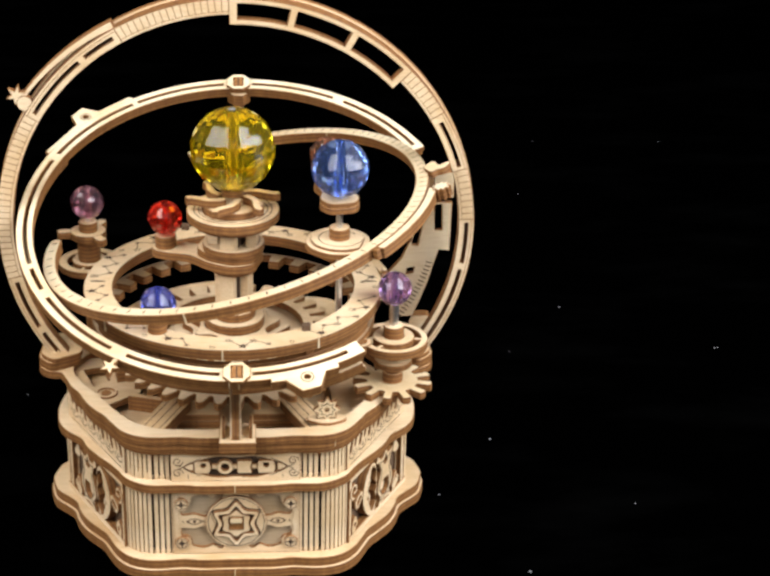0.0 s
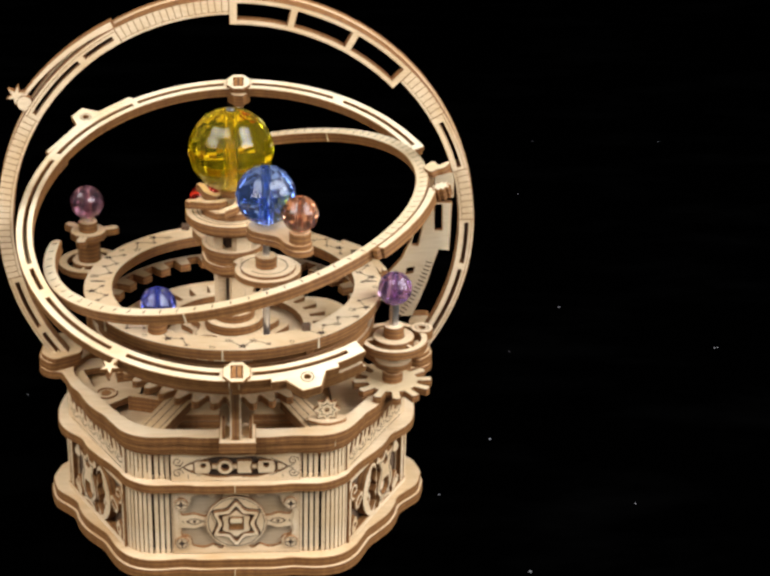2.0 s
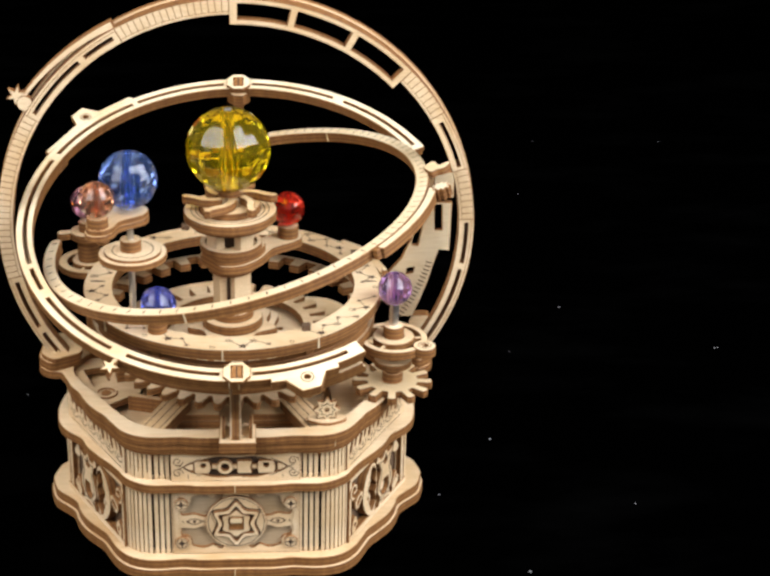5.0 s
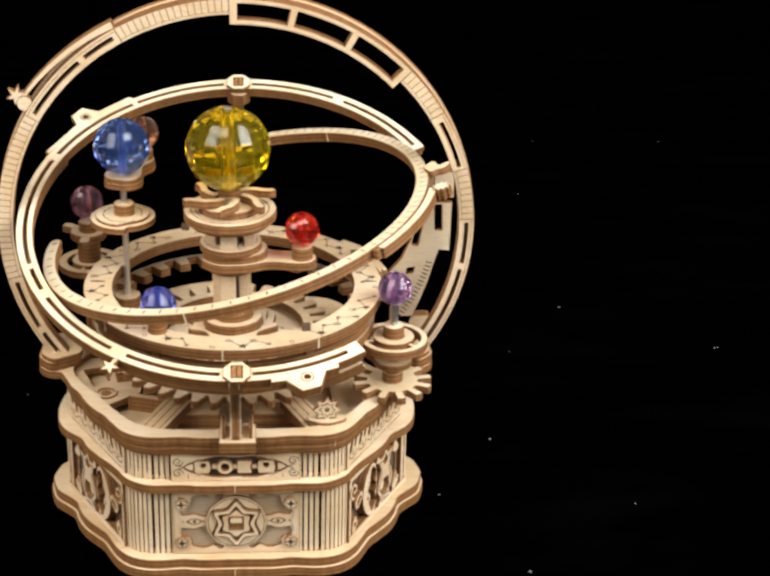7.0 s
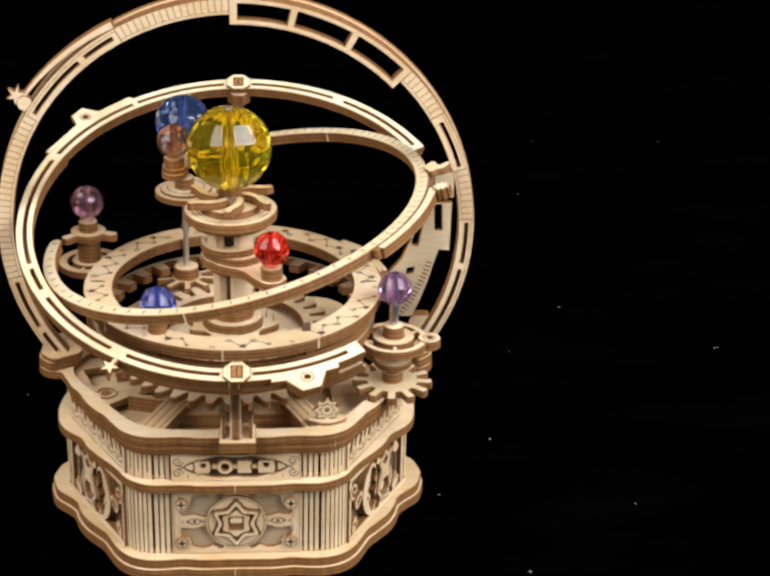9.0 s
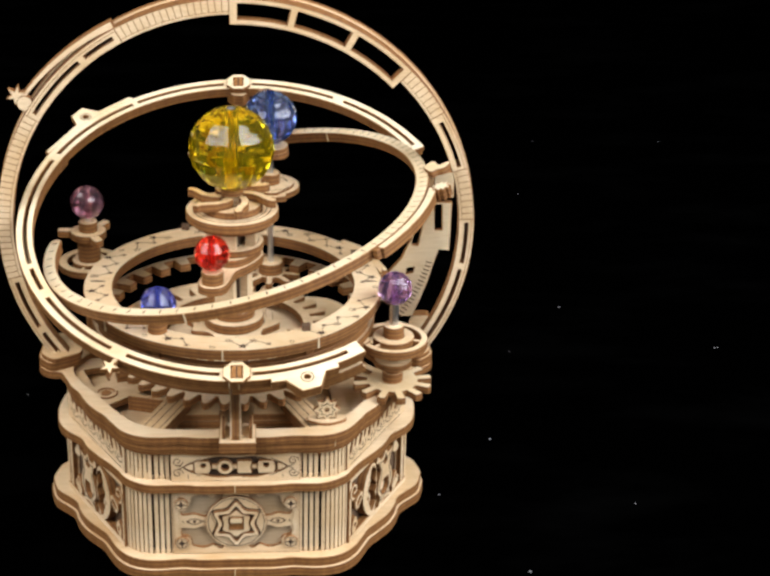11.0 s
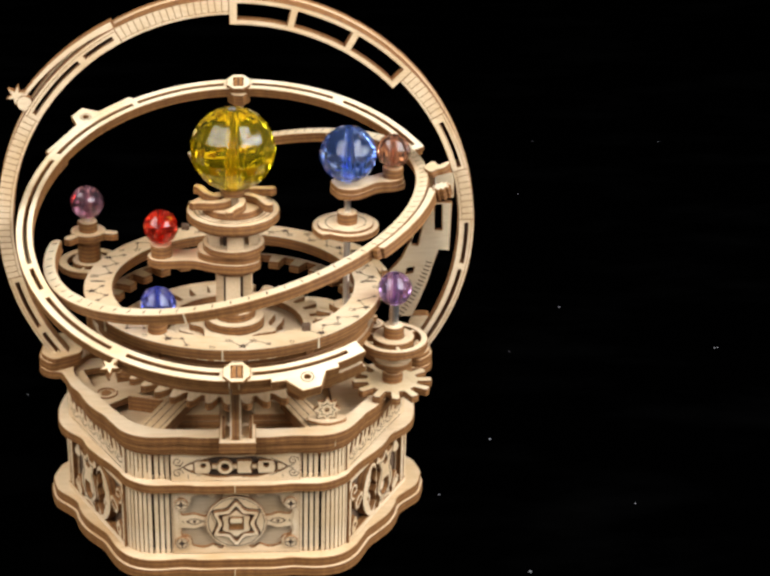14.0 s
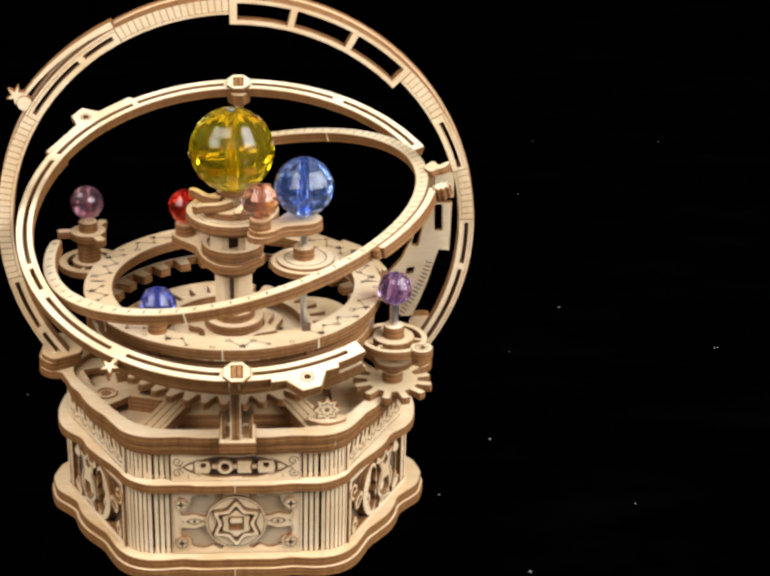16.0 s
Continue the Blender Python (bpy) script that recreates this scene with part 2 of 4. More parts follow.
def slats(parent, z0, z1, cx, cy, a0, a1, r, count):
    """Fluted strips round a corner of the body."""
    first = None
    for i in range(count):
        a = a0 + (a1 - a0) * (i + 0.5) / count
        w = r * radians(abs(a1 - a0)) / count * 0.70
        px, py = at_angle(r, a)
        m = spot(cx + px, cy + py, 0, 0, 0, a + 90)
        if first is None:
            first = part("flute", plate(rect(-w / 2, -0.9, w / 2, 0.9), z0, z1, face=0, edge=0), PLY, parent, m=m)
        else:
            again(first, m)
    if z0 > 0:
        # the upper tier's strips are joined in pairs at the foot
        for i in range(0, count - 1, 2):
            a = a0 + (a1 - a0) * (i + 1) / count
            px, py = at_angle(r - 0.1, a)
            part("flute_web", plate(rect(-0.5, -0.8, 0.5, 0.8), z0, z0 + 3.2, face=0, edge=0), PLY, parent, m=spot(cx + px, cy + py, 0, 0, 0, a + 90))


def wall_pose(ax, ay, bx, by, out=0.0):
    """The pose of an upright panel from a to b: x runs along it, y up, z outwards."""
    d = Vector((bx - ax, by - ay, 0)).normalized()
    n = Vector((d.y, -d.x, 0))
    c = Vector(((ax + bx) / 2, (ay + by) / 2, 0)) + n * out
    m = Matrix((d, Vector((0, 0, 1)), n)).transposed().to_4x4()
    return Matrix.Translation((c.x * S, c.y * S, LIFT * S)) @ m


def base():
    t = thing("wooden_base", mm(0.9, 0, 0), "birch plywood hexagonal base with fluted corners and cut-out ornament", "base")
    part("foot_plate", plate(spline(mirrored_about([(x * 1.006 + 0.5, y * 1.008 - 0.4 if y else 0) if x > 0 else (x, y - 0.8) for x, y in FOOT], 6.0)), -LIFT, -14.3), PLY, t, m=spot(0, 0, 0))
    part("foot_plate", plate(spline(mirrored_about(FOOT, 6.0)), -14.1, -10), PLY, t, m=spot(0, 0, 0))
    part("middle_plate", plate(spline(mirrored_about(MIDDLE, 5.0)), 21.2, 25), PLY, t, m=spot(0, 0, 0))
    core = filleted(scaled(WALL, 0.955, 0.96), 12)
    # solid cores coloured dark, to put shade behind the flutes and pierced panels
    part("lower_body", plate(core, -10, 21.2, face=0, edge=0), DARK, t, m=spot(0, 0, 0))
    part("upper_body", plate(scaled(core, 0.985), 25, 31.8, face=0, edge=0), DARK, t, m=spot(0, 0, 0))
    mouth = spline(mirrored(MOUTH))
    rim = mirrored_about(RIM, 5.0)
    for z0, z1, k in ((38.2, 40.4, 0.978), (40.5, 43.6, 0.99), (43.7, 47, 1.0)):
        part("rim_plate", plate(spline(scaled(rim if z1 > 43.8 else mirrored_about(RIM_LOW, 5.0), k)), z0, z1, [mouth]), PLY, t, m=spot(0, 0, 0))
    part("well_floor", plate(scaled(mouth, 1.02), 32.0, 35.0), PLY, t, "shadowed plywood floor of the gear well", m=spot(0, 0, 0))
    for sx in (-1, 1):
        # a radial beam, flush with the rim, planked by engraved lines
        beam = part("beam", plate(rect(-5.4, -15, 5.4, 15), 40.5, 45.6), PLY, t, m=spot(sx * 29.4 - 0.4, -39.0, 0, 0, 0, sx * 24))
        for i in (-3.2, 0.2, 3.4):
            part("engraved_line", plate(rect(i - 0.2, -15, i + 0.2, 15), 45.6, 45.66, face=0, edge=0), BURN_AND_SHADE, beam)
        part("cross_beam", plate(rect(-8.6, -5, 8.6, 5), 36.0, 38.9), PLY, t, m=spot(sx * 15.4, -27.4, 0))
        part("cross_beam", plate(rect(-8.6, -5, 8.6, 5.4), 39.0, 41.8), PLY, t, m=spot(sx * 15.4, -27.0, 0))
        part("pocket_floor", plate([(sx * x, y) for x, y in ((26, -51), (38, -47), (51, -31), (47, -20), (26, -18))], 35.1, 38.6), PLY, t, m=spot(0, 0, 0))
        if sx < 0:
            part("pocket_wall", plate([(sx * x, y) for x, y in ((27, -27), (45, -21.5), (44, -18.6), (26, -24.4))], 38.7, 45.4), PLY, t, m=spot(0, 0, 0))
        part("ring_mark", plate(circle(1.5, 16, sx * 39, -36), 38.6, 38.66, [circle(0.8, 14, sx * 39, -36)], face=0, edge=0), BURN_AND_SHADE, t, m=spot(0, 0, 0))
        # a shelf beside the well: pierced and bossed on one side, sunk on the other
        low = 0.0 if sx < 0 else -6.0
        shelf = [(sx * x, y) for x, y in ((69.5, 4), (69, 14), (38, 15), (40, -17), (44.4, -20.6), (53.6, -28.2), (58.8, -21), (65.4, -10))]
        hole = [(sx * x, y) for x, y in ((65.2, 3.4), (57.0, 6.4), (53.4, -6), (60.0, -11.2))]
        part("shelf", plate(shelf, 41.6 + low, 44.4 + low, [hole] if sx < 0 else []), PLY, t, m=spot(0, 0, 0))
        if sx < 0:
            part("pocket_floor", plate([(-69, 3), (-66, 26), (-44, 26), (-46, -8), (-60, -14)], 37.0, 39.4), PLY, t, m=spot(0, 0, 0))
            part("boss", plate(circle(4.8, 32, -54.2, -17.6), 44.4, 45.3, [circle(3.5, 24, -54.2, -17.6)]), PLY, t, m=spot(0, 0, 0))
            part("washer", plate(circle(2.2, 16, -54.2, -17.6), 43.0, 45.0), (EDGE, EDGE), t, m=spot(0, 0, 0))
            part("block", plate(rect(-3.4, -3.0, 3.4, 3.0), 44.4, 49.0), PLY, t, m=spot(-47.5, -4.5, 0, 0, 0, 12))
        part("rail", plate(rect(-0.7, -52.4, 0.7, -43.0), 40.0, 46.8), PLY, t, m=spot(0.3 + sx * 6.0, 0, 0))
        part("rail", plate(rect(-1.4, -52.4, 1.4, -44.5), 38.0, 45.0), PLY, t, m=spot(0.3 + sx * 3.8, 0, 0))
    # tongue and forked holder of the front post
    part("tongue", plate(rect(-7.2, -65.2, 7.4, -50), 43.2, 47.6), PLY, t, m=spot(0.6, 0, 0))
    for sx in (-1, 1):
        part("cheek", plate(filleted(rect(-62, 47, -52, 53.5), 2), -0.6, 0.6), PLY, t, m=Matrix.Translation((0.0006, 0, LIFT * S)) @ mm(sx * 5.4, 0, 0) @ Matrix(((0, 0, 1, 0), (1, 0, 0, 0), (0, 1, 0, 0), (0, 0, 0, 1))))
        block = filleted([(sx * 68, 22), (sx * 83, 22), (sx * 84, 3), (sx * 78, -3.5), (sx * 71, 0.5), (sx * 66, 4)], 3)
        part("ring_socket", plate(block, 47.1, 51), PLY, t, m=spot(0, 0, 0))
        part("ring_socket", plate(scaled(block, 0.99), 51.1, 53), PLY, t, m=spot(0, 0, 0))
    # fluted corners, two tiers
    for z0, z1, k in ((-9.9, 21.1, 1.0), (25.1, 38.1, 0.985)):
        for sx in (-1, 1):
            cx, cy = sx * 34.3 * k, -42.6 * k
            a0, a1 = (-90, -22) if sx > 0 else (-90, -158)
            slats(t, z0, z1, cx, cy, a0, a1, 12.2, 8)
            for i in range(4):
                x = sx * (25.9 + i * 2.25) * k
                part("flute", plate(rect(-0.75, -0.9, 0.75, 0.9), z0, z1, face=0, edge=0), PLY, t, m=spot(x, -54.8 * k, 0))
            cx, cy = sx * 63 * k, 3.0
            a0, a1 = (-60, 60) if sx > 0 else (-120, -240)
            slats(t, z0, z1, cx, cy, a0, a1, 9.6, 10)
    for x, y, z0, z1 in ((-1.0, -61.7, -17.6, -14.5), (-0.6, -60.35, 21.4, 24.8), (-42.2, -55.0, 40.6, 46.8), (39.6, -56.6, 40.6, 46.8)):
        part("joint_tab", plate(rect(x - 0.2, y - 0.06, x + 0.2, y + 1.0), z0, z1, face=0, edge=0), PALE, t, m=spot(0, 0, 0))
    front_panels(t)
    for sx in (-1, 1):
        side_panels(t, sx)
    return t


def cut_frame(w, h, holes, z0, z1):
    return plate(rect(-w / 2, -h / 2, w / 2, h / 2), z0, z1, holes)


def front_panels(t):
    m = wall_pose(-26, -54.5, 26, -54.5)
    low = m @ mm(-0.3, 5.6, 0)
    part("backing", plate(rect(-26, -15.4, 26, 15.4), -1.2, 0.2, face=0, edge=0), BACK, t, m=low)
    wave = []
    for sx in (-1, 1):
        for sy in (-1, 1):
            h = [(10, 3.2), (13.5, 2.4), (17, 3.6), (21.5, 3.0), (22.4, 4.5), (22.0, 6.6), (19.4, 7.3), (18.2, 9.2), (17.6, 11.6), (13, 12.6), (9.5, 11.2), (7, 13.0), (5.4, 12.0), (8.5, 7)]
            wave.append(spline([(sx * x, sy * y) for x, y in h], 3))
    part("panel", cut_frame(52, 30.8, wave, 0.2, 1.6), PLY, t, m=low)
    medal = part("medallion", plate(circle(12.4, 56), 1.6, 2.5), PLY, t, m=low)
    part("ring_groove", plate(circle(11.6, 56), 2.5, 2.56, [circle(11.25, 56)], face=0, edge=0), BURN_AND_SHADE, medal)
    part("star_recess", plate(filleted(star(6, 7.9, 12.0), 1.6, 3), 2.5, 2.58, face=0, edge=0), DARK, medal)
    part("star", plate(filleted(star(6, 7.1, 11.2), 1.6, 3), 2.58, 3.9, [filleted(star(6, 5.4, 8.6), 0.8, 3)]), PLY, medal)
    part("star_core", plate(filleted(star(6, 5.0, 6.9), 1.3, 3), 2.58, 3.7, [rect(-2.9, -2.9, 2.9, 3.4)]), PLY, medal)
    part("slot", plate(rect(-2.9, -2.9, 2.9, 0.6), 2.58, 2.8, face=0, edge=0), EDGE, medal)
    part("peg", plate(filleted(rect(-2.6, 0.6, 2.6, 3.3), 0.8), 2.58, 4.6), WHITE_PLY, medal)
    for sx in (-1, 1):
        lens = spline([(-3.4, 0), (0, 1.5), (3.4, 0), (0, -1.5)], 4)
        part("lens_mark", plate(shifted(lens, sx * 17, 0), 1.6, 1.66, [shifted(scaled(lens, 0.72), sx * 17, 0)], face=0, edge=0), BURN_AND_SHADE, t, m=low)
        part("pip", plate(circle(0.75, 12, sx * 17, 0), 1.6, 1.68, face=0, edge=0), BURN_AND_SHADE, t, m=low)
        part("pip", plate(circle(0.35, 10, sx * 21.6, 0), 1.6, 1.68, face=0, edge=0), BURN_AND_SHADE, t, m=low)
        part("pip", plate(circle(0.35, 10, sx * 13.1, 0), 1.6, 1.68, face=0, edge=0), BURN_AND_SHADE, t, m=low)
        part("side_strip", plate(spline([(sx * 23.3, 12), (sx * 22.9, 7), (sx * 23.6, 3), (sx * 22.9, 0), (sx * 23.6, -3), (sx * 22.9, -7), (sx * 23.3, -12), (sx * 24.6, -12), (sx * 24.6, 12)], 3), 1.6, 2.1), PLY, t, m=low)
        for sy in (-1, 1):
            r = part("rosette", plate(circle(2.9, 28), 1.6, 3.0), PLY, t, m=low @ mm(sx * 22.2, sy * 9.2 - 0.4, 0))
            part("groove", plate(circle(2.4, 28), 3.0, 3.06, [circle(2.1, 28)], face=0, edge=0), BURN_AND_SHADE, r)
            part("cross", plate(star(4, 0.8, 2.25), 3.0, 3.08, face=0, edge=0), DARK, r)
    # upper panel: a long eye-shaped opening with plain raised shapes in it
    up = wall_pose(-26, -55.2, 26, -55.2) @ mm(-0.3, 31.6, 0)
    eye = spline([(-21, 0), (-13, 3.4), (-7, 4.7), (0, 4.2), (7, 4.7), (13, 3.4), (21, 0), (13, -3.4), (7, -4.7), (0, -4.2), (-7, -4.7), (-13, -3.4)], 4)
    part("backing", plate(rect(-26, -6.4, 26, 6.4), -1.2, 0.0, face=0, edge=0), DARK, t, m=up)
    part("panel", cut_frame(52, 12.9, [eye], 0.0, 1.4), PLY, t, m=up)
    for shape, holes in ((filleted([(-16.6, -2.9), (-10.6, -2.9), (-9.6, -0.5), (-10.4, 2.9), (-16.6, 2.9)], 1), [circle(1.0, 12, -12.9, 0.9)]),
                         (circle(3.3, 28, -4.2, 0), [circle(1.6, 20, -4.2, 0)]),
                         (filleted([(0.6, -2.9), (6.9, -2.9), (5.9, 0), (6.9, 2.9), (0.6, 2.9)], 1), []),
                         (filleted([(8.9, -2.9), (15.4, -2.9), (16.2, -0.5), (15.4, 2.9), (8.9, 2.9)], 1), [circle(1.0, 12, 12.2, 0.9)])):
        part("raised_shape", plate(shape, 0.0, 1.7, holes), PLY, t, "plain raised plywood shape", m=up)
    for x in (-8.2, -0.2, 7.9):
        part("link", plate(rect(x - 1.4, -1.1, x + 1.4, 1.1), 0.0, 1.2), PLY, t, m=up)
    for sx in (-1, 1):
        part("leaf", plate(spline([(sx * 20.6, 0), (sx * 17.2, 1.7), (sx * 16.8, 0), (sx * 17.2, -1.7)], 3), 0.0, 1.3), PLY, t, m=up)
        for sy in (-1, 1):
            part("scroll", plate(spiral(sx * 23.2, sy * 2.7, 2.2, 1.4, 0, 0.4, sx * sy), 1.4, 1.46, face=0, edge=0), BURN_AND_SHADE, t, m=up)
        for sy in (-1, 1):
            part("groove", plate(ribbon([(sx * 14, sy * 4.0), (sx * 18.6, sy * 1.9), (sx * 21.2, 0), (sx * 23.4, -sy * 1.0)], 0.36), 1.4, 1.46, face=0, edge=0), BURN_AND_SHADE, t, m=up)
        part("groove", plate(rect(sx * 19 - 0.15, -5.2, sx * 19 + 0.15, -3.4), 1.4, 1.46, face=0, edge=0), BURN_AND_SHADE, t, m=up)
    part("groove", plate(ribbon([(-3, -5.3), (-3, -3.9), (-2.4, -3.4), (2.4, -3.4), (3, -3.9), (3, -5.3)], 0.3), 1.4, 1.46, face=0, edge=0), BURN_AND_SHADE, t, m=up)


def side_panels(t, sx):
    """The oblique sides: pierced scrollwork before a dark backing."""
    a, b = ((45.3, -50.2), (72.6, -1.6)) if sx > 0 else ((-72.6, -1.6), (-45.3, -50.2))
    m = wall_pose(*a, *b) @ mm(0, 5.6, 0)
    w = 55.6
    # backing darker than cut ply: the depth's shade is in its colour
    part("backing", plate(rect(-w / 2, -15.4, w / 2, 15.4), -2.6, -2.2, face=0, edge=0), BURN_AND_SHADE, t, m=m)
    part("panel_rail", plate(rect(-w / 2, -15.4, w / 2, -12.6), -2.2, 1.2), PLY, t, m=m)
    part("panel_rail", plate(rect(-w / 2, 13.4, w / 2, 15.4), -2.2, 1.2), PLY, t, m=m)
    # an hourglass figure, tall loops beside it and curled leaves at the ends
    o = sx * 5.0
    hour = [(0, 13.4), (2.2, 10.4), (6.2, 11.2), (5.0, 7.5), (4.0, 4), (5.6, 0), (6.2, -5), (4.2, -8.5), (5.4, -12.6), (2, -11.2), (-2, -11.2), (-5.4, -12.6), (-4.2, -8.5), (-6.2, -5), (-5.6, 0), (-4.0, 4), (-5.0, 7.5), (-6.2, 11.2), (-2.2, 10.4)]
    hour = scaled(hour, 1.14, 1.0)
    cut = spline([(o - 3.4, -2.0), (o, -1.0), (o + 3.4, -2.0), (o + 2.6, -7.8), (o - 2.6, -7.8)], 3)
    neck = spline([(o - 1.9, 7.6), (o, 6.2), (o + 1.9, 7.6), (o, 9.6)], 3)
    part("scrollwork", plate(spline(shifted(hour, o, 0), 3), -2.2, 1.8, [cut, neck]), PLY, t, m=m)
    part("inner_step", plate(rect(o - 4.2, -8.6, o + 4.2, -4.6), -2.2, -0.4), PLY, t, m=m)
    part("engraved_outline", plate(spline(shifted(scaled(hour, 0.80, 0.84), o, 0), 3), 1.8, 1.86, [spline(shifted(scaled(hour, 0.70, 0.78), o, 0), 3)], face=0, edge=0), BURN_AND_SHADE, t, m=m)
    c = o - sx * 13.4
    loop = [(c + 6.6 * math.cos(radians(v)) + 1.2 * math.cos(radians(2 * v)) * -sx, 12.8 * math.sin(radians(v))) for v in range(0, 360, 15)]
    part("scrollwork", plate(loop, -2.2, 1.6, [[(c + (x - c) * 0.58 + (1.5 + 0.7 * math.cos(y * 0.75)) * sx, y * 0.83) for x, y in loop]]), PLY, t, m=m)
    part("inner_scroll", plate(ribbon([(c + sx * (2.2 + 1.1 * math.sin(0.75 * y)), y) for y in range(-10, 11)], 1.6), -2.2, -0.6), PLY, t, m=m)
    part("wide_stile", plate(rect(sx * 23.9 - 1.5, -12.6, sx * 23.9 + 1.5, 13.4), -2.2, 1.1), PLY, t, m=m)
    part("engraved_line", plate(rect(sx * 24.4 - 0.18, -12.4, sx * 24.4 + 0.18, 13.2), 1.1, 1.16, face=0, edge=0), BURN_AND_SHADE, t, m=m)
    part("scrollwork", plate(spiral(o + sx * 12.6, -8.0, 3.4, 1.2, 90, 1.2, sx), -2.2, 1.4), PLY, t, m=m)
    part("leaf", plate(spline([(-sx * 23, 2.0), (-sx * 17.2, 4.6), (-sx * 16.4, 1.0), (-sx * 21.5, -2.6)], 4), -2.2, 1.5, [spline([(-sx * 21.4, 1.2), (-sx * 18.2, 2.8), (-sx * 17.8, 1.2), (-sx * 20.8, -0.9)], 3)]), PLY, t, m=m)
    e = -sx * 23.8
    part("scrollwork", plate(spiral(e, 8.2, 3.9, 1.15, -90, 1.3, -sx), -2.2, 1.4), PLY, t, m=m)
    part("leaf", plate(spline([(e - sx * 1.6, -12.6), (e + sx * 2.6, -8.6), (e + sx * 0.4, -4.2), (e - sx * 2.4, -8)], 3), -2.2, 1.7, [circle(0.9, 10, e + sx * 0.2, -8.4)]), PLY, t, m=m)
    for s in (-1, 1):
        part("end_stile", plate(rect(s * 26.8 - 0.9, -12.6, s * 26.8 + 0.9, 13.4), -2.2, 1.0), PLY, t, m=m)
    for y0, y1, y2 in ((12.8, 8.0, 6.2), (-12.4, -9.4, -6.6)):
        part("leaf", plate(spline([(o + sx * 9.6, y0), (o + sx * 7.6, y1), (o + sx * 11.4, y2), (o + sx * 13.6, y1)], 3), -2.2, 1.6), PLY, t, m=m)
    part("leaf", plate(spline([(o - sx * 7.6, 13.2), (o - sx * 4.4, 9.4), (o - sx * 9.0, 10.2)], 3), -2.2, 1.9), PLY, t, m=m)
    up = wall_pose(a[0] * 0.985, a[1] * 0.985, b[0] * 0.985, b[1] * 0.985)
    up = up @ mm(0, 31.6, 0)
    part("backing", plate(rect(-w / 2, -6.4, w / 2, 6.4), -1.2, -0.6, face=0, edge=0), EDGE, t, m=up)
    # a band pierced by a row of curled leaves along its upper edge
    leaf = ((0.2, 0.4), (1.6, 0.0), (2.4, 2.0), (3.4, 4.6), (2.6, 5.6), (1.4, 4.6))
    curl = ((4.8, 1.6), (5.8, 1.8), (6.8, 4.4), (6.2, 5.8), (5.2, 4.2))
    cuts = [spline([(sx * (x + 8.6 * i - 25.8), y) for x, y in shape], 3) for i in range(6) for shape in (leaf, curl)]
    part("leaf_band", plate(rect(-w / 2, -6.4, w / 2, 6.3), -0.6, 0.6, cuts), PLY, t, m=up)
    for i in range(6):
        x = sx * (8.6 * i - 22.0)
        part("groove", plate(ribbon([(x - 4 * sx, -0.8), (x - 3 * sx, -2.4), (x - 1 * sx, -3.2), (x + 1.6 * sx, -2.8), (x + 3.0 * sx, -1.2), (x + 2.2 * sx, 0.2)], 0.4), 0.6, 0.66, face=0, edge=0), BURN_AND_SHADE, t, m=up)
        part("groove", plate(spiral(x + 0.2 * sx, -0.9, 1.3, 1.0, 90, 0.35, sx), 0.6, 0.66, face=0, edge=0), BURN_AND_SHADE, t, m=up)
    part("groove", plate(rect(-24, -5.5, 24, -5.2), 0.6, 0.66, face=0, edge=0), BURN_AND_SHADE, t, m=up)


# ---- rings ----
def slot_ring(r0, r1, a0, a1, z0, z1, slots, bm=None, w=1.1):
    """A band between two angles, pierced by long slots along its middle."""
    mid = (r0 + r1) / 2
    return plate(sector(r0, r1, a0, a1, 2.0), z0, z1, [sector(mid - w / 2, mid + w / 2, s0, s1, 2.0) for s0, s1 in slots], bm)


UPRIGHT = Matrix(((1, 0, 0, 0), (0, 0, -1, 0), (0, 1, 0, 0), (0, 0, 0, 1)))  # a flat shape set upright, its face to the front


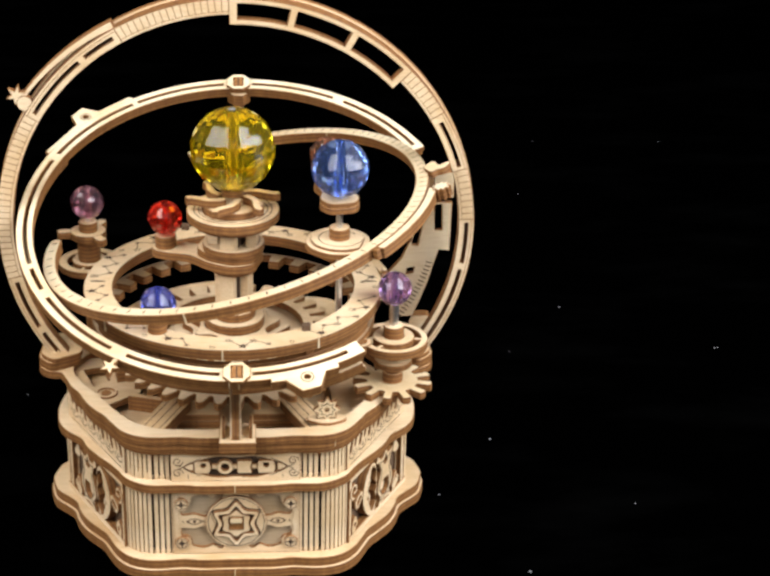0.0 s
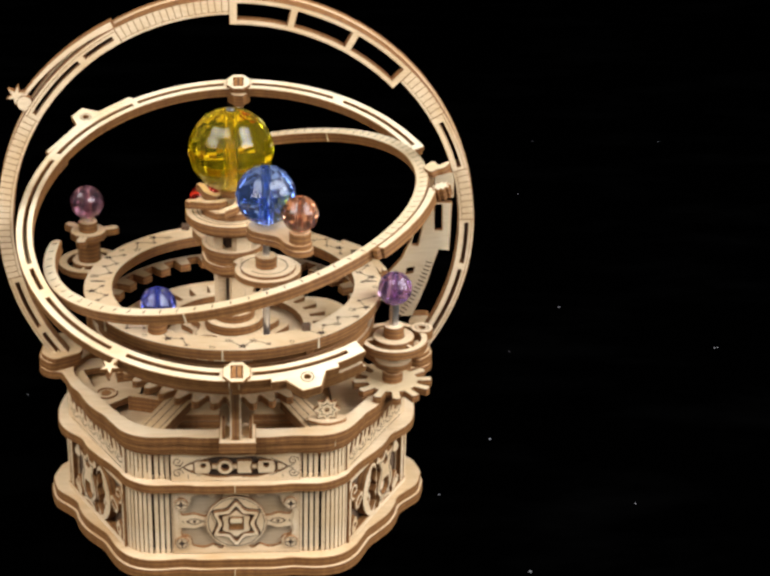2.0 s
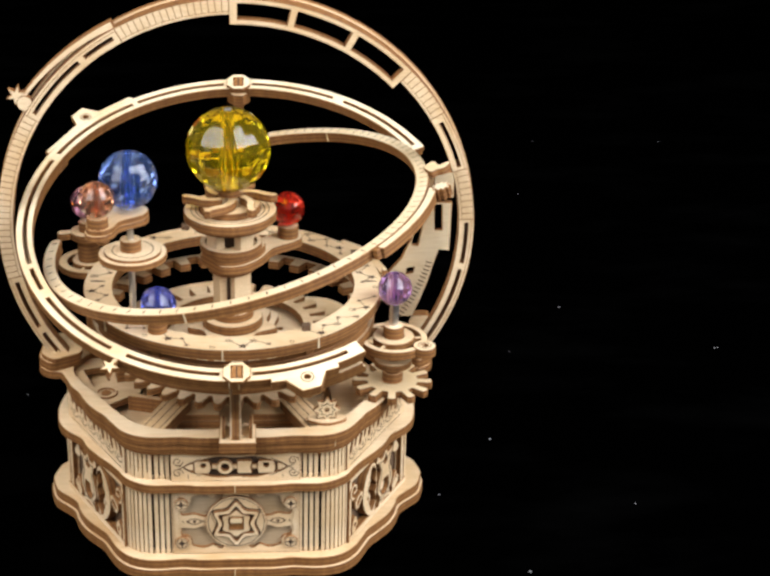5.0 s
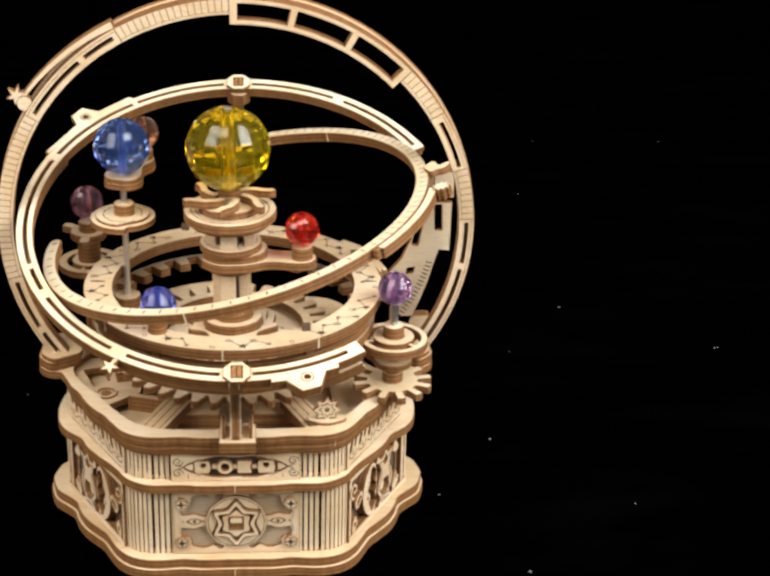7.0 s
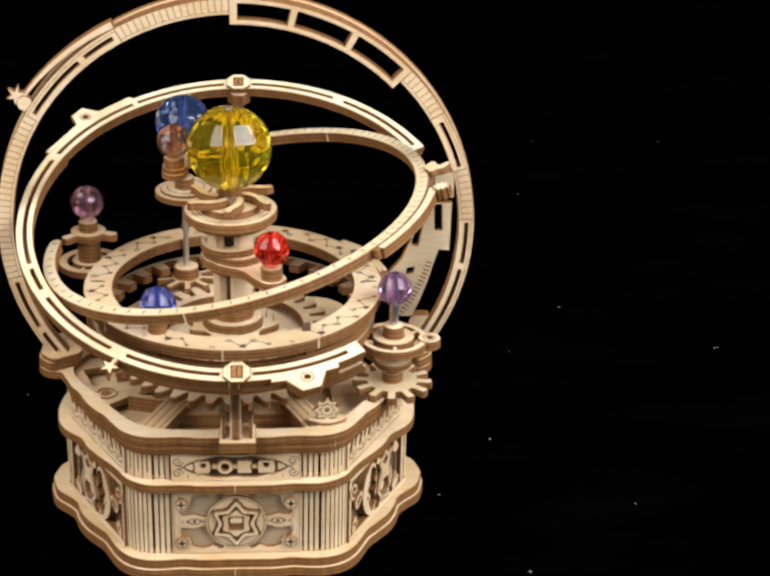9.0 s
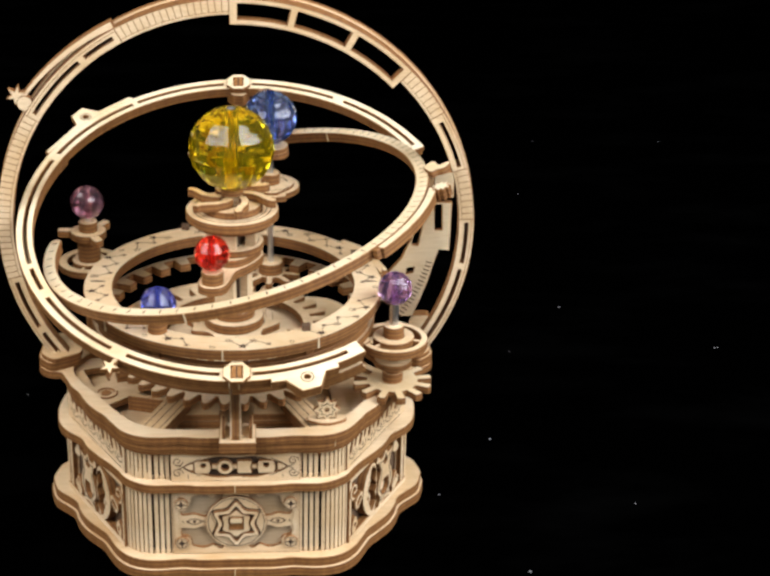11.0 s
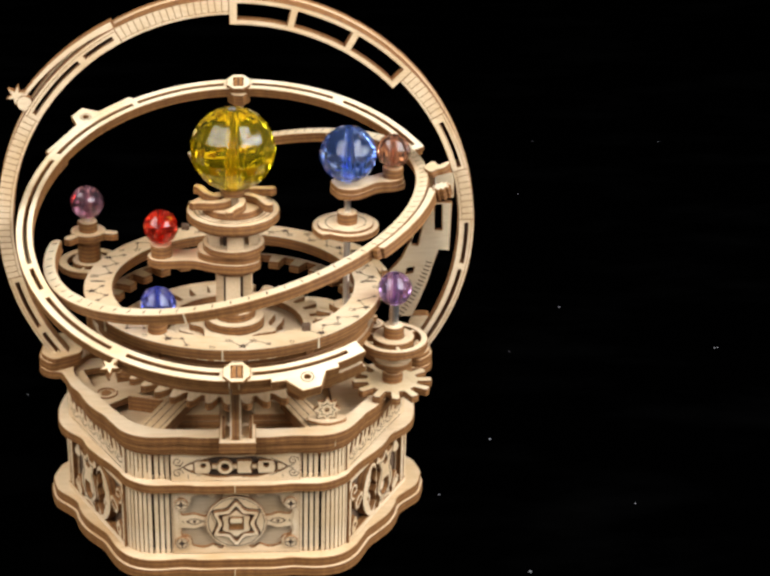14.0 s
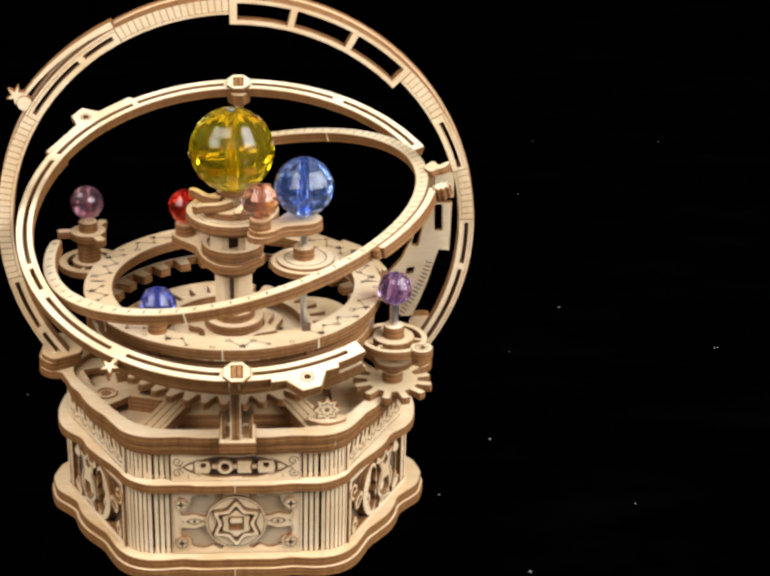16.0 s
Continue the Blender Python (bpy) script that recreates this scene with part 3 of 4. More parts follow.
def meridian_ring():
    c = spot(2.0, 6.0, 109.4) @ UPRIGHT
    t = thing("meridian_ring", c, "large upright birch plywood ring with ladder marks and slots", "ring")
    lo, hi = 91.7, 98.2
    ladders = ((91.6, 119), (149.2, 193), (31.5, 44.4), (2.5, 16))
    slotted = {"a": (119, 149.2, ((120.5, 128.8), (130.8, 147.8))), "b": (193, 218, ((194.5, 207.8), (210.0, 216.5))),
               "c": (16, 31.5, ((17, 29.5),)), "d": (-37, 2.5, ((-9.5, 1.5), (-34, -11.5)))}
    for a0, a1 in ladders:
        s = part("ladder_section", plate(sector(lo, hi, a0, a1, 2.0), -2.4, 2.4), PLY, t)
        n = int((a1 - a0) / 1.6)
        line = None
        for i in range(n + 1):
            m = pose(0, 0, 0, 0, 0, a0 + (a1 - a0) * i / n)
            if line is None:
                line = part("engraved_mark", plate(rect(lo + 1.3, -0.16, hi - 0.1, 0.16), 2.4, 2.45, face=0, edge=0), EDGE, s, m=m)
            else:
                again(line, m)
        for r in (lo + 1.3,):
            part("engraved_line", plate(sector(r - 0.12, r + 0.12, a0, a1, 2.0), 2.4, 2.45, face=0, edge=0), EDGE, s)
    for a0, a1, slots in slotted.values():
        part("slotted_section", slot_ring(lo, hi, a0, a1, -2.4, 2.4, slots, w=1.5), PLY, t)
        part("engraved_line", plate(sector(hi - 1.3, hi - 1.05, a0, a1, 2.0), 2.4, 2.45, face=0, edge=0), EDGE, t)
    # the open window section near the top
    windows = [sector(89.8, 96.2, s0, s1, 2.0) for s0, s1 in ((46.2, 59.6), (61.4, 75.2), (77.0, 89.6))]
    part("window_section", plate(sector(87.6, hi, 44.4, 91.6, 2.0), -2.4, 2.4, windows), PLY, t)
    for a0, a1 in ((-37, 44.4), (91.6, 119), (149.2, 218)):
        through_slots = [sector((lo + hi) / 2 - 0.75, (lo + hi) / 2 + 0.75, s0, s1, 2.0) for b0, b1, cuts in slotted.values() for s0, s1 in cuts if a0 <= s0 and s1 <= a1]
        part("spacer", plate(sector(lo + 1.4, hi - 0.4, a0, a1, 2.0), -6.4, -2.5, through_slots), PLY, t)
    part("spacer", plate(sector(96.4, hi - 0.4, 44.7, 91.3, 2.0), -6.4, -2.5), PLY, t)
    part("rear_rim", plate(sector(hi - 2.0, hi + 0.6, -37, 218, 2.0), -9.4, -6.5), PLY, t)
    # a strip that leaves the ring and runs out to the star
    strip = [at_angle(98.0 + 3.4 * k / 8, 119 + 28 * k / 8) for k in range(9)] + [at_angle(101.0 + 2.0 * k / 8, 119 + 28 * k / 8) for k in range(8, -1, -1)]
    part("outer_strip", plate(strip, -4.0, 1.0), PLY, t)
    x, y = at_angle(104.6, 146.4)
    part("star_ornament", plate(star(6, 1.9, 4.3, 20, x, y), -1.5, 1.5), PLY, t)
    x, y = at_angle(100.2, 147.0)
    part("star_ornament", plate(circle(3.2, 18, x, y), -1.5, 1.7), PLY, t)
    return t


def horizon_ring():
    c = spot(2.4, 0.3, 115.5, 19.9, -0.9)
    t = thing("horizon_ring", c, "pale plywood slotted ring tilted on the front post", "ring")
    lo, hi = 83.5, 90.2
    slots = ((30.2, 57.8), (61.4, 86.0), (94.4, 120.4), (122.2, 151.5), (154.6, 196.6), (198.8, 207.0), (210.6, 235.8), (240.6, 265.0), (273.4, 298.3))
    holes = [sector(85.9, 87.4, a0, a1, 2.0) for a0, a1 in slots]
    part("ring_top", plate(sector(lo, hi, 28.0, 302.4, 2.0), -1.0, 1.2, holes), WHITE_PLY, t)
    part("ring_under", plate(sector(lo + 0.3, hi - 0.3, 28.4, 302, 2.0), -3.5, -1.1, holes), PLY, t)
    part("rib", plate(sector(lo + 0.4, hi - 2.2, 150, 302, 2.0), -5.4, -3.6), PLY, t)
    # stepped layers below the open end of the ring
    part("support_arc", plate(sector(84.6, 89.6, 283, 302, 2.0), -8.6, -5.7), PLY, t)
    part("support_arc", plate(sector(84.2, 89.2, 284, 303, 2.0), -11.8, -8.7), PLY, t)
    steps = [(hi, 152.8), (92.2, 152.2), (92.2, 139.2), (98.0, 137.6), (98.8, 133.6), (92.0, 131.3), (92.2, 121.4), (hi, 120.7)]
    part("stepped_tab", plate([at_angle(r, a) for r, a in steps] + [at_angle(hi - 0.4, a) for a in range(121, 153, 4)], -1.0, 1.25, [circle(1.3, 14, *at_angle(92.9, 135.3))]), WHITE_PLY, t)
    part("tab_eyelet", plate(circle(2.4, 20, *at_angle(92.9, 135.3)), 1.25, 1.3, [circle(2.0, 20, *at_angle(92.9, 135.3))], face=0, edge=0), BURN_AND_SHADE, t)
    steps = [(hi, 277.5), (91.9, 277.6), (92.1, 281), (98.6, 283.9), (98.4, 288.2), (92.0, 290.8), (92.3, 294.2), (hi, 294.6)]
    part("stepped_tab", plate([at_angle(r, a) for r, a in steps] + [at_angle(hi - 0.4, a) for a in range(294, 277, -4)], -1.0, 1.25, [circle(1.3, 14, *at_angle(92.3, 286.1))]), WHITE_PLY, t)
    part("tab_under", plate([at_angle(r - 0.3, a) for r, a in steps] + [at_angle(hi - 0.4, a) for a in range(294, 277, -4)], -3.4, -1.1), PLY, t)
    part("tab_eyelet", plate(circle(2.6, 20, *at_angle(92.3, 286.1)), 1.25, 1.3, [circle(2.2, 20, *at_angle(92.3, 286.1))], face=0, edge=0), BURN_AND_SHADE, t)
    for a in (90, 269.4):
        x, y = at_angle(86.6, a)
        hole = rect(x - 2.2, y - 3.1, x + 2.2, y + 3.1)
        o = [(x + px, y + py * 0.98) for px, py in turned(circle(5.6, 8), 22.5)]
        part("octagon", plate(o, 1.25, 2.6, [hole]), WHITE_PLY, t)
        if a == 90:
            part("octagon", plate([(x + (px - x) * 0.96, y + (py - y) * 0.96) for px, py in o], -7.4, -1.6), PLY, t)
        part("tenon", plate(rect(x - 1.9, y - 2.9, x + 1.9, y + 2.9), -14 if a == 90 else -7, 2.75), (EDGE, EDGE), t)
        part("tenon_seam", plate(rect(x - 0.25, y - 2.9, x + 0.25, y + 2.9), 2.75, 2.8, face=0, edge=0), DARK, t)
    part("star_ornament", plate(star(5, 1.7, 4.0, 239.0 + 180, *at_angle(94.6, 239.0)), -1.0, 1.4), WHITE_PLY, t)
    part("star_ornament", plate(rect(-0.9, -1, 0.9, 2), -1.0, 1.2), WHITE_PLY, t, m=mm(*at_angle(91.2, 239.0), 0, 0, 0, 239.0 - 90))
    return t


def ecliptic_ring():
    t = thing("ecliptic_ring", spot(1.06, -0.5, 117.35, 1.7, -13.7), "narrow birch plywood ring with tick marks, tilted across the model", "ring")
    lo, hi = 75.6, 80.8
    part("ring_top", plate(sector(lo, hi, 171 - 360, 106, 2.0), -0.8, 1.0), WHITE_PLY, t)
    part("ring_under", plate(sector(lo + 0.25, hi - 0.25, 171.5 - 360, 105.6, 2.0), -3.4, -0.9), PLY, t)
    part("end_cap", plate(circle(2.6, 20, *at_angle(78.2, 171)), -0.8, 1.0), PLY, t)
    for first, count, step, r0, r1, w in ((-188, 28, 5.1, 76.9, 79.3, 0.26), (-46, 47, 3.2, 77.2, 80.7, 0.16)):
        tick = None
        for i in range(count):
            m = pose(0, 0, 0, 0, 0, first + step * i)
            if tick is None:
                tick = part("tick_mark", plate(rect(r0, -w, r1, w), 1.0, 1.05, face=0, edge=0), BURN_AND_SHADE, t, m=m)
            else:
                again(tick, m)
    for a in (57, -104):
        part("joint_tab", plate(rect(75.5, -0.3, 76.4, 0.3) if a == 57 else rect(80.0, -0.3, 80.88, 0.3), -3.2, 0.9, face=0, edge=0), PALE, t, m=pose(0, 0, 0, 0, 0, a))
    # a second band outside the ring, from the clamp up to the toothed knob
    part("outer_band", plate(sector(81.5, 84.9, -47, -12.5, 2.0), -0.8, 1.0), WHITE_PLY, t)
    part("outer_band", plate(sector(81.5, 84.6, -47, -12.5, 2.0), -3.4, -0.9), PLY, t)
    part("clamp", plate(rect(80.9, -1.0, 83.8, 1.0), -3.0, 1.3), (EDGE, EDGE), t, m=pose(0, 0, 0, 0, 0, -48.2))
    # bracket that ties it to the graduated arc
    hook = spline([(79.6, 0.2), (81.8, 3.6), (84.3, 4.2), (85.9, -0.2), (88.4, 0.8), (90.3, 1.2), (90.0, -1.6), (87.6, -4.2), (84.6, -4.4), (81.8, -5.2)], 4)
    part("bracket", plate(hook, -0.6, 2.2), WHITE_PLY, t)
    part("bracket", plate(spline([(81.5, 4.4), (85.5, 6.2), (89.5, 4.4), (88.8, 1.6), (85, 1.4)], 4), -3.2, -0.7), PLY, t)
    part("toothed_knob", plate(shifted(gear(9, 2.7, 3.9), 84.6, -19.6), -3.2, 1.6), WHITE_PLY, t)
    return t


def graduated_arc():
    t = thing("graduated_arc", spot(1.35, 25, 109.2) @ UPRIGHT, "curved birch plywood scale plate with square notches and ticks", "scale plate")
    edge_out = [(91.6, 3.6), (91.5, -10), (91.3, -19.0), (86.7, -18.6)] + [at_angle(r, a) for r, a in ((88.4, -17), (89.0, -22), (90.0, -28), (91.4, -34), (94, -40))]
    edge_in = [at_angle(r, a) for r, a in ((66, -46), (67.5, -36), (70.5, -27), (74, -18), (76.2, -9), (78.5, 0))] + [(78.8, 3.6)]
    notches = [[(84.1, 2.6), (87.4, 2.6), (87.8, -9.2), (84.6, -9.2)],
               [(76.4, -1.5), (80.2, -1.5), (77.6, -16.6), (74.8, -16.2)],
               [(73.2, -27.2), (76.4, -26.6), (76.0, -29.4), (72.8, -30.0)]]
    part("arc_plate", plate(edge_out + edge_in, -1.2, 1.2, notches), WHITE_PLY, t)
    part("upper_plate", plate(rect(83.6, 5.8, 92.2, 17.5), -1.2, 1.2), WHITE_PLY, t)
    part("stem", plate(rect(80, 0, 84, 19), -3.6, -1.3), PLY, t)
    tick = None
    for i in range(16):
        m = pose(0, 0, 0, 0, 0, -16.5 - 1.25 * i)
        if tick is None:
            tick = part("tick_mark", plate(rect(84.9, -0.27, 87.6, 0.27), 1.2, 1.26, face=0, edge=0), BURN_AND_SHADE, t, m=m)
        else:
            again(tick, m)
    part("foot_block", plate(filleted(rect(70, -62.2, 84, -50), 2), -4.0, 1.2), PLY, t)
    part("lower_plate", plate(filleted([(44, -62.2), (72, -62.2), (73, -52), (66, -43), (52, -42)], 2), -1.2, 1.2), WHITE_PLY, t)
    return t


def front_post():
    side = Matrix(((0, 0, 1, 0), (1, 0, 0, 0), (0, 1, 0, 0), (0, 0, 0, 1)))
    t = thing("front_post", Matrix.Translation((0.0009, 0, LIFT * S)) @ side, "upright plywood post carrying the tilted ring", "post")
    shape = spline([(-63, 47.7), (-62, 60), (-72, 74), (-83, 82), (-83, 88), (-74, 85), (-60, 76), (-54, 62), (-53, 47.7)], 4)
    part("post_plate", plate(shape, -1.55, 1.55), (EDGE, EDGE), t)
    part("post_cheek", plate(shifted(shape, -0.5, 0), 1.6, 2.05, face=0, edge=0), PLY, t)
    part("post_cheek", plate(shifted(shape, -0.5, 0), -2.05, -1.6, face=0, edge=0), PLY, t)
    return t


# ---- disc and gears ----
def zodiac_disc():
    t = thing("zodiac_disc", spot(0, 0, 87), "flat birch plywood ring engraved with constellations", "disc")
    part("disc_top", plate(circle(62, 96), -2.1, 0, [circle(50.2, 96)]), PLY, t)
    part("disc_under", plate(circle(61.6, 96), -4.6, -2.2, [circle(50.6, 96)]), PLY, t)
    rng = random.Random(12)
    for k in range(12):
        a, last = k * 30.0 + rng.uniform(-3, 3), None
        for i in range(rng.randint(4, 6)):
            p = at_angle(56.2 + (2.9 if i % 2 else -2.9) * rng.uniform(0.25, 1.3), a + i * 4.9 + rng.uniform(-1.0, 1.0))
            kind = "big" if i == 1 else rng.choice(("small", "small", "hollow"))
            turn = rng.uniform(0, 70)
            if kind == "big":
                part("engraved_star", plate(star(5, 0.9, 2.3, turn, *p), 0, 0.05, face=0, edge=0), DARK, t)
            elif kind == "small":
                part("engraved_star", plate(star(5, 0.6, 1.35, turn, *p), 0, 0.05, face=0, edge=0), BURN_AND_SHADE, t)
            else:
                part("engraved_star", plate(star(5, 0.9, 1.9, turn, *p), 0, 0.05, [star(5, 0.55, 1.35, turn, *p)], face=0, edge=0), BURN_AND_SHADE, t)
            if last:
                part("engraved_line", plate(ribbon([last, p], 0.36), 0, 0.045, face=0, edge=0), BURN_AND_SHADE, t)
            last = p
        # the sign of the constellation, a small engraved figure near the rim
        x, y = at_angle(59.3, a + 24)
        part("engraved_sign", plate(spiral(x, y, 1.5, 1.1, rng.uniform(0, 360), 0.32), 0, 0.045, face=0, edge=0), BURN_AND_SHADE, t)
    for a in (0, 178):
        part("slot", plate(spline([(53.0, 0), (55, 0.75), (58.2, 0.7), (60, 0), (58.2, -0.45), (55, -0.5)], 3), 0, 0.06, face=0, edge=0), DARK, t, m=pose(0, 0, 0, 0, 0, a))
    part("side_tab", plate([(46, 41.8), (47.9, 43.9), (55.2, 37.2), (61.5, 24), (64.6, 14.4), (65.2, 7.5), (62.2, 6.4), (60.6, 13), (56, 26)], -2.1, -0.1), PLY, t)
    part("tab_end", plate(rect(62.6, 6.6, 64.6, 9.4), -0.1, 2.0), WHITE_PLY, t)
    # a curved rail below the front of the disc, in two layers on short studs
    part("under_rail", plate(sector(55.0, 58.6, 200, 340, 3.0), -21.0, -15.2), PLY, t)
    part("under_rail", plate(sector(54.4, 58.0, 198, 342, 3.0), -15.0, -8.6), (EDGE, EDGE), t)
    for a in (206, 238, 302, 334):
        part("stud", plate(rect(-1.2, -1.8, 1.2, 1.8), -8.6, -4.6), (EDGE, EDGE), t, m=mm(*at_angle(56.2, a), 0, 0, 0, a))
    for a in (266.5, 303, 215):
        part("joint_tab", plate(rect(60.8, -0.3, 62.08, 0.3), -4.4, -0.2, face=0, edge=0), PALE, t, m=pose(0, 0, 0, 0, 0, a))
    for x, y in ((29, -44), (-22, 56), (52, 26)):
        part("peg", plate(rect(x - 1.7, y - 1.4, x + 1.7, y + 1.4), 0, 2.4), (BURN_AND_SHADE, BURN_AND_SHADE), t)
    for a in (90,):
        part("support", plate(rect(-2, -5, 2, 5), -40, -4.6, face=0, edge=0), PLY, t, m=mm(*at_angle(57, a), 0, 0, 0, a))
    return t


def inner_gears():
    t = thing("inner_ring_gear", spot(0, 0, 0), "plywood ring gear with square inward teeth, greyed for shade under the engraved disc", "gear")
    teeth = turned(gear(32, 57.0, 50.8, 0.46, 0.56, False), 3.0)
    # tooth faces greyed, as the disc above would shade them
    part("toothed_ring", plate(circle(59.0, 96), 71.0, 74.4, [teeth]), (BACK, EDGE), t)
    # dark plate that paints the blackness beneath the gears
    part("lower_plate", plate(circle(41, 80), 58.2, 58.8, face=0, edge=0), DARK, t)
    part("bed_plate", plate(sector(30, 53, 95, 205, 3.0), 60.4, 63.2), PLY, t)
    part("peg_bracket", plate(filleted([(-2.6, 0), (2.6, 0), (2.6, 3.4), (1.0, 6.4), (-1.0, 6.4), (-2.6, 3.4)], 0.6), -1.2, 1.2, [circle(0.6, 10, 0, 3.6)]), PLY, t, m=mm(-31.5, 27, 63.2) @ UPRIGHT)
    g = thing("sun_gear", spot(0, 0, 0), "fixed plywood gear with thirty long rounded fingers round the column", "gear")
    part("gear_wheel", plate(turned(gear(30, 33.2, 41.4, 0.56, 0.72), 8.4), 64.4, 67.4, [circle(29, 64)]), PLY, g)
    part("inner_wheel", plate(circle(28.8, 64), 60.4, 62.6, [circle(1.3, 14, *at_angle(20, a)) for a in range(15, 375, 45)] + [sector(14.6, 18.2, a, a + 34, 4.0) for a in (30, 150, 270)]), PLY, g)
    return g


def crown_gear():
    t = thing("crown_gear", spot(0, 0, 0), "large plywood gear with square teeth below the tilted ring", "gear")
    part("gear_wheel", plate(gear(40, 44.6, 51.2, 0.40, 0.84), 54.0, 57.0, [circle(30, 64)]), PLY, t)
    part("hub_ring", plate(circle(43, 72), 57.1, 59.6, [circle(30.5, 64)]), PLY, t)
    return t


def pinion():
    t = thing("pinion_gear", spot(66.0, -18.7, 0), "pale plywood pinion with twelve long rounded teeth", "gear")
    part("gear_wheel", plate(gear(12, 10.8, 16.8, 0.42, 0.60), 47.2, 50.2), WHITE_PLY, t)
    part("hub", plate(circle(4.3, 24), 50.4, 54.5), PLY, t)
    part("spindle", plate(circle(3.4, 20), 54.5, 66), PLY, t)
    part("flange", plate(circle(8, 28), 58, 60.5), PLY, t)
    # openwork wheel with a ring lobe
    lobe = at_angle(14.8, 0)
    part("wheel_rim", plate(circle(14.2, 48), 66.6, 70.2, [circle(11.4, 44)]), PLY, t)
    part("wheel_disc", plate(circle(8.6, 36), 66.6, 71, [circle(4.4, 24)]), PLY, t)
    for a in (35, 155, 275):
        part("spoke", plate(rect(8, -0.9, 12, 0.9), 66.6, 70.0), PLY, t, m=pose(0, 0, 0, 0, 0, a))
    b = part("lobe", plate(circle(4.7, 28, *lobe), 66.6, 70.6, [circle(1.6, 16, *lobe)]), PLY, t)
    part("lobe_groove", plate(circle(2.9, 24, *lobe), 70.6, 70.66, [circle(2.5, 24, *lobe)], face=0, edge=0), BURN_AND_SHADE, b)
    part("collar", plate(circle(4.3, 24), 71, 76), PLY, t)
    part("rod", lathe([(1.9, 76), (1.9, 87)], 14), STEEL, t, "steel rod")
    part("bead", bead(7.1, 1.3, 14, 8), PURPLE, t, "faceted violet crystal bead", m=mm(0, 0, 92.6))
    return t


def pink_stand():
    t = thing("bead_stand", spot(-62.6, 34, 0), "plywood spindle with a faceted pink crystal bead", "bead stand", "bead stands")
    part("post", plate(circle(2.8, 20), 47, 82), PLY, t)
    part("ring", plate(circle(13.4, 44), 79.2, 82.0, [circle(9.6, 40)]), PLY, t)
    for a in (15, 135, 255):
        part("spoke", plate(rect(6.8, -0.8, 10.2, 0.8), 79.3, 81.8), PLY, t, m=pose(0, 0, 0, 0, 0, a))
    part("disc", plate(circle(7.4, 36), 79.2, 82.6, [circle(4.2, 24)]), PLY, t)
    part("rod", lathe([(1.2, 100), (1.2, 104)], 12), STEEL, t, "steel rod")
    part("bead", bead(7.2, 1.3, 14, 8), PINK, t, "faceted pink crystal bead", m=mm(0, 0, 109.2))
    k = part("crank", plate(circle(7.6, 32), 93.2, 96.2), PLY, t, "three-armed plywood crank")
    for a in (0, 120, 240):
        part("arm", plate(filleted([(6.6, -1.7), (11.5, -1.9), (13.4, -0.6), (12.6, 2.6), (6.6, 2.2)], 0.9), 93.3, 96.1), PLY, k, m=pose(0, 0, 0, 0, 0, a))
    part("hub", plate(circle(4.0, 24), 96.2, 100.5), PLY, k)
    part("spindle", plate(circle(4.8, 24), 82.6, 93.2), PLY, k)
    return t, k


def small_blue_stand():
    t = thing("bead_stand", spot(-29.5, -44.5, 0), "small plywood peg with a faceted dark blue crystal bead", "bead stand", "bead stands")
    part("collar", plate(circle(3.9, 24), 87, 91.6), PLY, t)
    part("rod", lathe([(1.0, 91.6), (1.0, 95)], 12), STEEL, t, "steel rod")
    part("bead", bead(7.2, 1.2, 14, 8), NAVY, t, "faceted dark blue crystal bead", m=mm(0.6, 0, 98.6))
    return t


